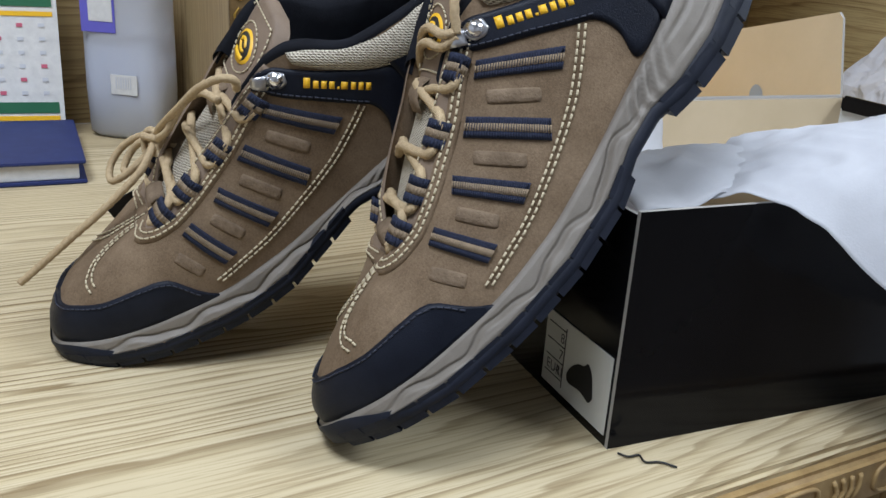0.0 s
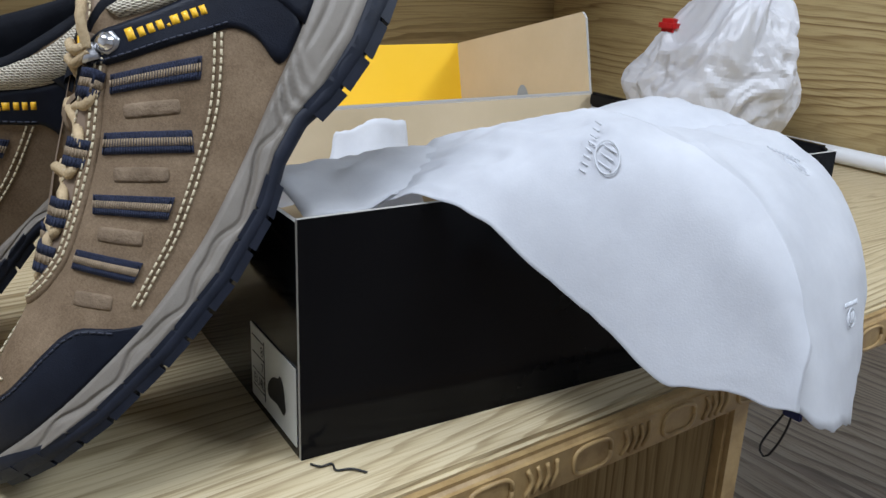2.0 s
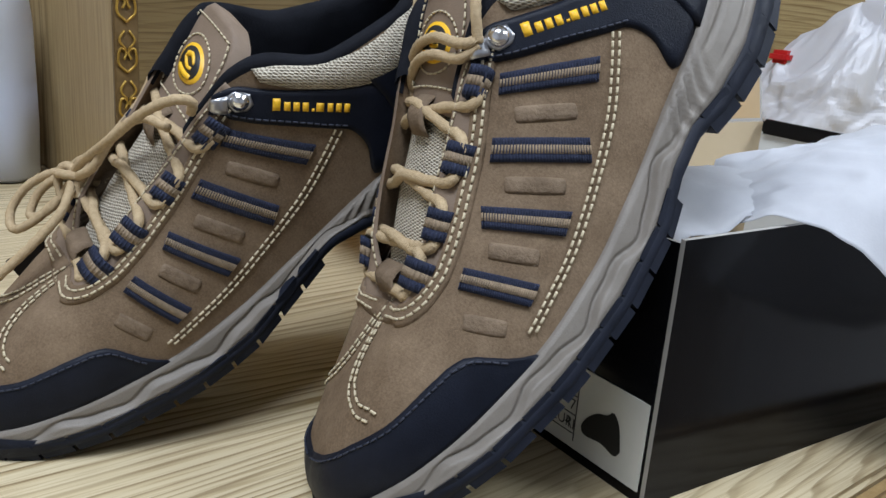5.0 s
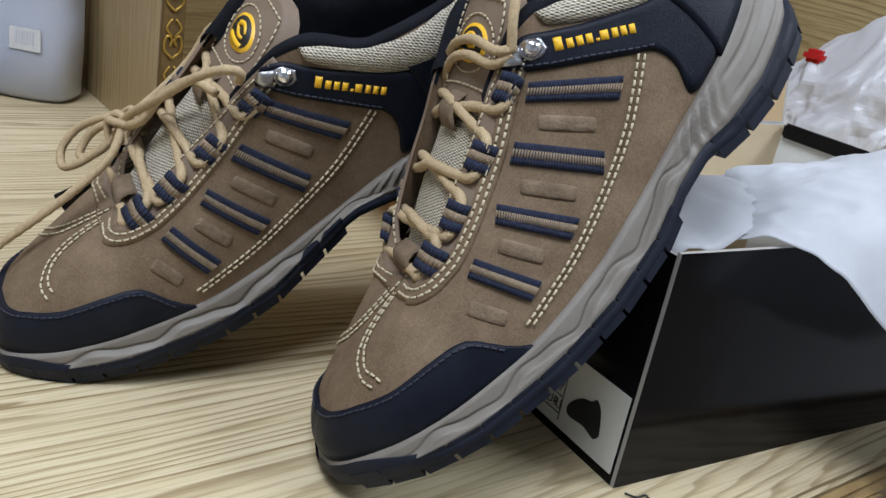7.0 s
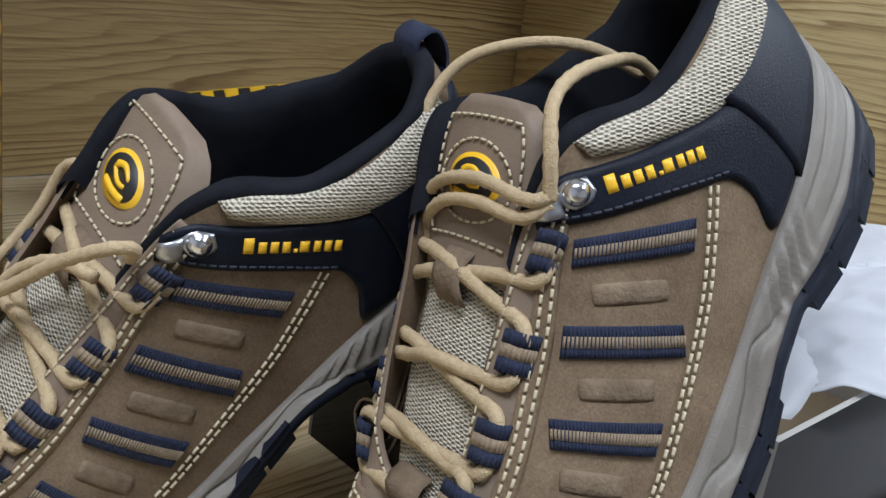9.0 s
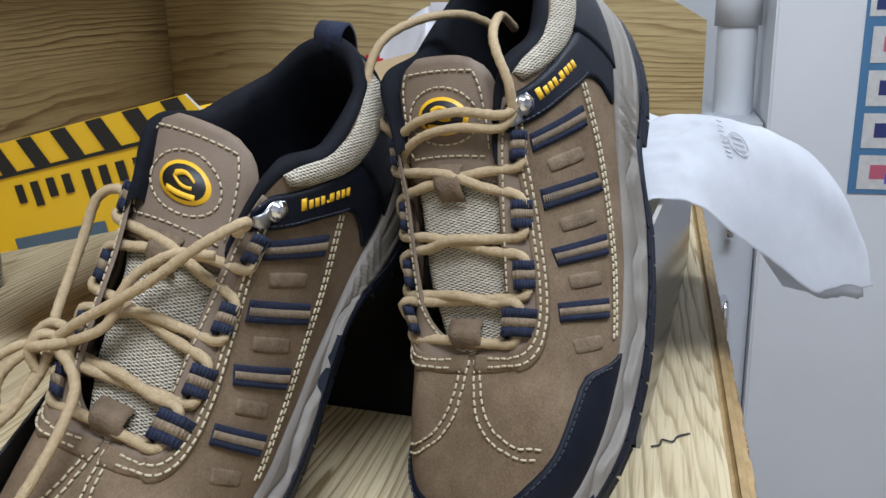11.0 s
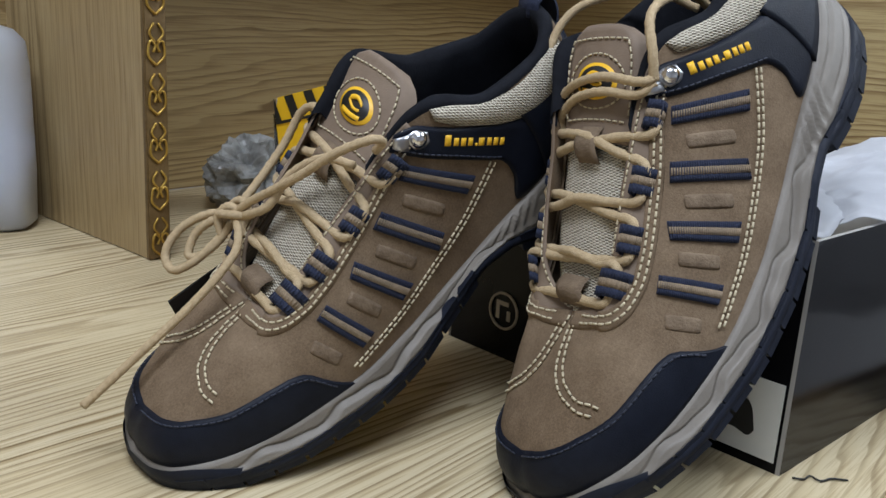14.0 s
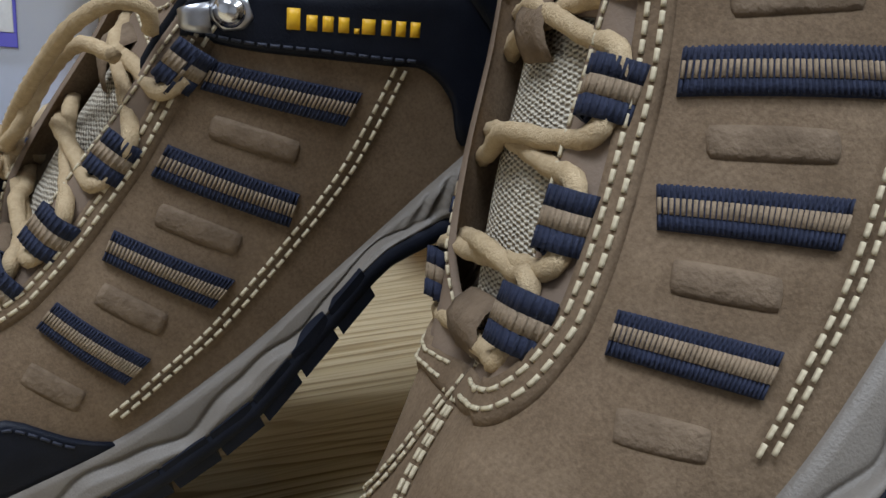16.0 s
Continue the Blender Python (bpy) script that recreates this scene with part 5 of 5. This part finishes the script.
flap2 = [
    [(0.425, 0.335, 0.155), (0.440, 0.272, 0.160), (0.452, 0.216, 0.144), (0.452, 0.184, 0.114), (0.442, 0.164, 0.074), (0.434, 0.153, 0.048)],
    [(0.500, 0.335, 0.145), (0.510, 0.275, 0.150), (0.520, 0.226, 0.132), (0.514, 0.190, 0.098), (0.497, 0.166, 0.056), (0.478, 0.148, 0.024)],
    [(0.575, 0.335, 0.138), (0.588, 0.280, 0.142), (0.594, 0.236, 0.120), (0.582, 0.202, 0.082), (0.553, 0.178, 0.040), (0.522, 0.163, 0.010)],
    [(0.620, 0.340, 0.122), (0.636, 0.290, 0.116), (0.640, 0.252, 0.086), (0.622, 0.222, 0.046), (0.592, 0.200, 0.016), (0.560, 0.186, -0.002)],
]
sheet_object("side_flap", sheet(flap2, 44, 48, 0.0095, 5, 24), M_TISSUE, wrap)


def print_mark(parent, g, i, j, size):
    """A faint printed oval with two short bars on a sheet."""
    c = g[i, j]
    du, dv = g[i + 4, j] - g[i - 4, j], g[i, j + 4] - g[i, j - 4]
    du, dv = du / np.linalg.norm(du), dv / np.linalg.norm(dv)
    nn = np.cross(du, dv)
    if nn[1] > 0:
        nn = -nn
    nn /= np.linalg.norm(nn)
    pts = [c + nn * 0.0012 + size * (0.011 * math.cos(a) * du + 0.009 * math.sin(a) * dv) for a in np.linspace(0, 2 * math.pi, 30)]
    bars = [tube(np.array(pts), 0.0006 * size, 5)]
    for k in (-1, 0, 1):
        bars.append(tube(np.array([c + nn * 0.0012 + size * (0.006 * k * du + w * dv) for w in (-0.005, 0.0, 0.005)]), 0.0006 * size, 5))
    for k in range(8):
        b = c + nn * 0.0012 + size * ((-0.018 + 0.0050 * k) * du - 0.016 * dv)
        bars.append(tube(np.array([b, b + size * 0.003 * dv, b + size * 0.005 * dv]), 0.0006 * size, 5))
    mesh_object("faint_print", *join(*bars), M_GREYINK, parent, "faint grey printed emblem")


print_mark(wrap, sheet(flap, 66, 84, 0.0060, 1, 25), 39, 39, 0.8)
print_mark(wrap, sheet(flap2, 44, 48, 0.0095, 5, 24), 22, 18, 0.8)
print_mark(wrap, sheet(flap2, 44, 48, 0.0095, 5, 24), 20, 36, 0.6)

# loose thread on the desk
thread = new("thread")
tagged(thread, "short black loose thread lying on the desk", "thread")
mesh_object("strand", *tube(curve_points([(0.259, 0.298, 0.001), (0.262, 0.293, 0.0012), (0.268, 0.292, 0.0012), (0.267, 0.286, 0.001), (0.274, 0.283, 0.001), (0.279, 0.276, 0.001)], 30), 0.0006, 5), M_INK, thread)

# pump bottle
bottle = new("pump_bottle")
tagged(bottle, "half-full milky plastic pump bottle with violet label", "bottle")


def loft(sections, n=40, power=3.2):
    """A bottle body: rounded rectangles (half width, half depth, height)."""
    v, f = [], []
    for a, b, z in sections:
        for k in range(n):
            c, s = math.cos(2 * math.pi * k / n), math.sin(2 * math.pi * k / n)
            v.append((a * math.copysign(abs(c) ** (2 / power), c), b * math.copysign(abs(s) ** (2 / power), s), z))
    for j in range(len(sections) - 1):
        f += [(j * n + k, j * n + (k + 1) % n, (j + 1) * n + (k + 1) % n, (j + 1) * n + k) for k in range(n)]
    f.append(tuple(range(n))[::-1])
    f.append(tuple((len(sections) - 1) * n + k for k in range(n)))
    return v, f


mesh_object("body", *loft([(0.046, 0.030, 0.0), (0.053, 0.037, 0.006), (0.055, 0.038, 0.06), (0.054, 0.037, 0.17), (0.051, 0.035, 0.196), (0.040, 0.028, 0.208), (0.020, 0.018, 0.213), (0.017, 0.017, 0.228)]), M_BOTTLE, bottle)
mesh_object("liquid", *loft([(0.043, 0.028, 0.003), (0.0515, 0.0355, 0.008), (0.0535, 0.0365, 0.06), (0.0530, 0.0362, 0.112)]), M_LIQUID, bottle, "pale violet liquid soap")
mesh_object("cap", *lathe([(0.0, 0.226), (0.020, 0.226), (0.020, 0.246), (0.008, 0.250), (0.006, 0.27), (0.0, 0.27)], 24), M_PAPER, bottle, "white pump cap")
part("pump_head", box_bm(0.016, 0.045, 0.012, (0, -0.012, 0.27), 0.003), M_PAPER, bottle)
part("label", box_bm(0.046, 0.001, 0.052, (-0.020, -0.0382, 0.128), 0.0004), M_PURPLE, bottle, "violet and white printed label")
part("label_panel", box_bm(0.032, 0.001, 0.034, (-0.016, -0.0390, 0.141), 0.0004), M_PAPER, bottle)
tag = part("barcode_label", box_bm(0.036, 0.001, 0.024, (0.010, -0.0388, 0.056), 0.0004), M_PAPER, bottle, "white barcode label")
for i, w in enumerate((0.0012, 0.0006, 0.0018, 0.0008, 0.0014, 0.0006, 0.001)):
    part("bar", box_bm(w * 1.5, 0.0006, 0.014, (0.000 + i * 0.0032, -0.0396, 0.063)), M_GREYINK, tag)
bottle.matrix_world = pose(0.154, 1.060, 0.0005, 0, 0, -38) @ Matrix.Diagonal((0.88, 0.88, 0.92, 1))

notebook = new("notebook")
tagged(notebook, "thick navy blue hardcover notebook lying on the desk", "notebook")
part("page_block", box_bm(0.196, 0.176, 0.016, (-0.002, 0.002, 0.003), 0.001), M_PAPER, notebook, "white page block")
part("cover", box_bm(0.205, 0.185, 0.003, (0, 0, 0.019), 0.001), M_BLUE, notebook)
part("cover", box_bm(0.205, 0.185, 0.003, (0, 0, 0.0), 0.001), M_BLUE, notebook)
notebook.matrix_world = pose(-0.020, 0.962, 0.0005, 0, 0, -3)

calendar = new("desk_calendar")
tagged(calendar, "white printed desk calendar sheet standing upright", "calendar")
leaf = part("sheet", box_bm(0.16, 0.002, 0.215, (0, 0, 0)), M_PAPER, calendar)
for z, h, w, m in ((0.196, 0.012, 0.15, M_GREYINK), (0.166, 0.022, 0.15, M_GREEN), (0.142, 0.016, 0.15, M_GREEN), (0.132, 0.005, 0.15, M_YELLOW), (0.028, 0.012, 0.15, M_GREEN), (0.020, 0.005, 0.15, M_YELLOW)):
    part("printed_band", box_bm(w, 0.0008, h, (0, -0.0015, z)), m, leaf)
part("yellow_line", box_bm(0.11, 0.0008, 0.008, (0, -0.0021, 0.172)), M_YELLOW, leaf)
for i in range(7):
    for j in range(6):
        part("date_bar", box_bm(0.006, 0.0008, 0.004, (-0.066 + i * 0.0215, -0.0015, 0.048 + j * 0.0145)), M_GREYINK if (i * 3 + j) % 4 else M_PINK, leaf)
calendar.matrix_world = pose(0.000, 1.066, 0.0005, -7, 0, -8)

# crumpled film and tumbler behind the lid
bm = bmesh.new()
bmesh.ops.create_icosphere(bm, subdivisions=5, radius=1.0)
for vtx in bm.verts:
    d = vtx.co.normalized()
    k = 0.0
    for sc, am in ((1.3, 0.34), (2.6, 0.22), (5.5, 0.08)):
        k += am * (0.5 - abs(noise.noise(d * sc + Vector((4, 2, sc))))) * 1.6
    vtx.co = Vector((d.x * 0.058, d.y * 0.044, d.z * 0.050)) * (0.74 + k)
    vtx.co.z = max(vtx.co.z, -0.040)
crumple = tagged(part("crumpled_wrapper", bm, M_CRUMPLE, smooth=False), "crumpled grey plastic wrapper ball", "wrapper")
crumple.scale = (0.88, 0.88, 0.86)
crumple.location = (0.425, 0.998, 0.0349)
glass = new("tumbler")
tagged(glass, "clear glass tumbler standing empty on the desk", "tumbler")
mesh_object("wall", *lathe([(0.0, 0.0), (0.027, 0.0), (0.0285, 0.002), (0.034, 0.112), (0.0345, 0.114), (0.033, 0.114), (0.0318, 0.112), (0.0265, 0.008), (0.0, 0.007)], 40), M_GLASS, glass)
mesh_object("base", *lathe([(0.0, 0.0005), (0.0255, 0.0005), (0.0262, 0.006), (0.0, 0.0066)], 32), M_GLASS, glass, "thick glass base")
glass.location = (0.440, 0.918, 0.0005)

# plastic carrier bag with a red package in it
bag = new("plastic_bag")
tagged(bag, "crumpled white plastic carrier bag with red print", "plastic bag")
bm = bmesh.new()
bmesh.ops.create_icosphere(bm, subdivisions=6, radius=1.0)
for vtx in bm.verts:
    d = vtx.co.normalized()
    bent = d + 0.35 * noise.noise_vector(d * 1.6 + Vector((3, 1, 2)))
    k = 0.16 + 0.30 * noise.noise(d * 1.3 + Vector((2, 8, 1)))
    for sc, am in ((1.7, 0.26), (3.6, 0.13), (7.5, 0.05)):
        near_, far_ = noise.voronoi(bent * sc + Vector((sc, 2, 5)))[0][:2]
        k += am * (near_ - 0.45) - 0.35 * am * max(0.0, 0.18 - (far_ - near_))
    w = 1.0 - 0.35 * max(d.z, 0) ** 1.5
    vtx.co = Vector((d.x * 0.095 * w, d.y * 0.108 * w - 0.050 * max(d.z, 0), d.z * 0.135)) * (0.78 + k)
    vtx.co.z = max(vtx.co.z, -0.095)
part("film", bm, M_BAG, bag, smooth=False)
part("package", box_bm(0.026, 0.028, 0.016, (-0.040, 0.036, 0.066), 0.005), M_RED, bag, "red printed package")
part("handle", box_bm(0.012, 0.035, 0.075, (-0.02, -0.055, 0.075), 0.005), M_BAG, bag)
bag.location = (1.015, 0.652, 0.0955)

ribbon = new("hanging_ribbon")
tagged(ribbon, "narrow red ribbon hanging from the shelf", "ribbon")
mesh_object("band", *shell(np.array([[(1.032, 0.706, z), (1.032, 0.721, z)] for z in np.linspace(0.258, 0.498, 12)]), np.array([[(1.030 + 0.003 * math.sin(z * 30), 0.706, z), (1.030 + 0.003 * math.sin(z * 30 + 1), 0.721, z)] for z in np.linspace(0.258, 0.498, 12)])), M_RED, ribbon)

cable = new("cable")
tagged(cable, "thick white cable running along the end board", "cable")
mesh_object("run", *tube(curve_points([(1.170, 0.28, 0.013), (1.165, 0.40, 0.013), (1.168, 0.52, 0.013), (1.172, 0.70, 0.013), (1.165, 0.95, 0.013)], 40), 0.011, 10), M_WHITE, cable)

poster = new("safety_poster")
tagged(poster, "blue framed notice with small pictures on the cabinet", "poster")
sheet_ob = part("board", box_bm(0.002, 0.26, 0.34, (0, 0, 0)), M_POSTER, poster)
part("title_strip", box_bm(0.001, 0.25, 0.045, (-0.0018, 0, 0.292)), M_PAPER, sheet_ob)
for i in range(6):
    part("title_bar", box_bm(0.0008, 0.022, 0.026, (-0.0026, 0.105 - i * 0.036, 0.302)), M_ICON, sheet_ob)
for i in range(3):
    for j in range(4):
        y, z = 0.082 - i * 0.083, 0.008 + j * 0.070
        pic = part("picture", box_bm(0.001, 0.070, 0.058, (-0.0018, y, z), 0.0003), M_PAPER, sheet_ob, "small framed pictogram")
        part("figure_block", box_bm(0.0008, 0.026, 0.024, (-0.0026, y + 0.004, z + 0.018), 0.0003), M_ICON if (i + j) % 3 else M_PINK, pic)
        part("figure_block", box_bm(0.0008, 0.014, 0.018, (-0.0028, y - 0.014, z + 0.010), 0.0003), M_PURPLE, pic)
poster.location = (1.3685, -0.150, -0.085)

strap = new("lanyard")
tagged(strap, "thin dark lanyard with a clip hanging below the desk", "lanyard")
mesh_object("cord_loop", *tube(curve_points([(0.800, 0.352, -0.10), (0.800, 0.346, -0.165), (0.800, 0.362, -0.215), (0.800, 0.372, -0.208), (0.800, 0.352, -0.16)], 30), 0.0012, 6), M_INK, strap)
part("clip", box_bm(0.004, 0.020, 0.070, (0.800, 0.345, -0.165), 0.0015), M_ICON, strap, "dark blue plastic clip")
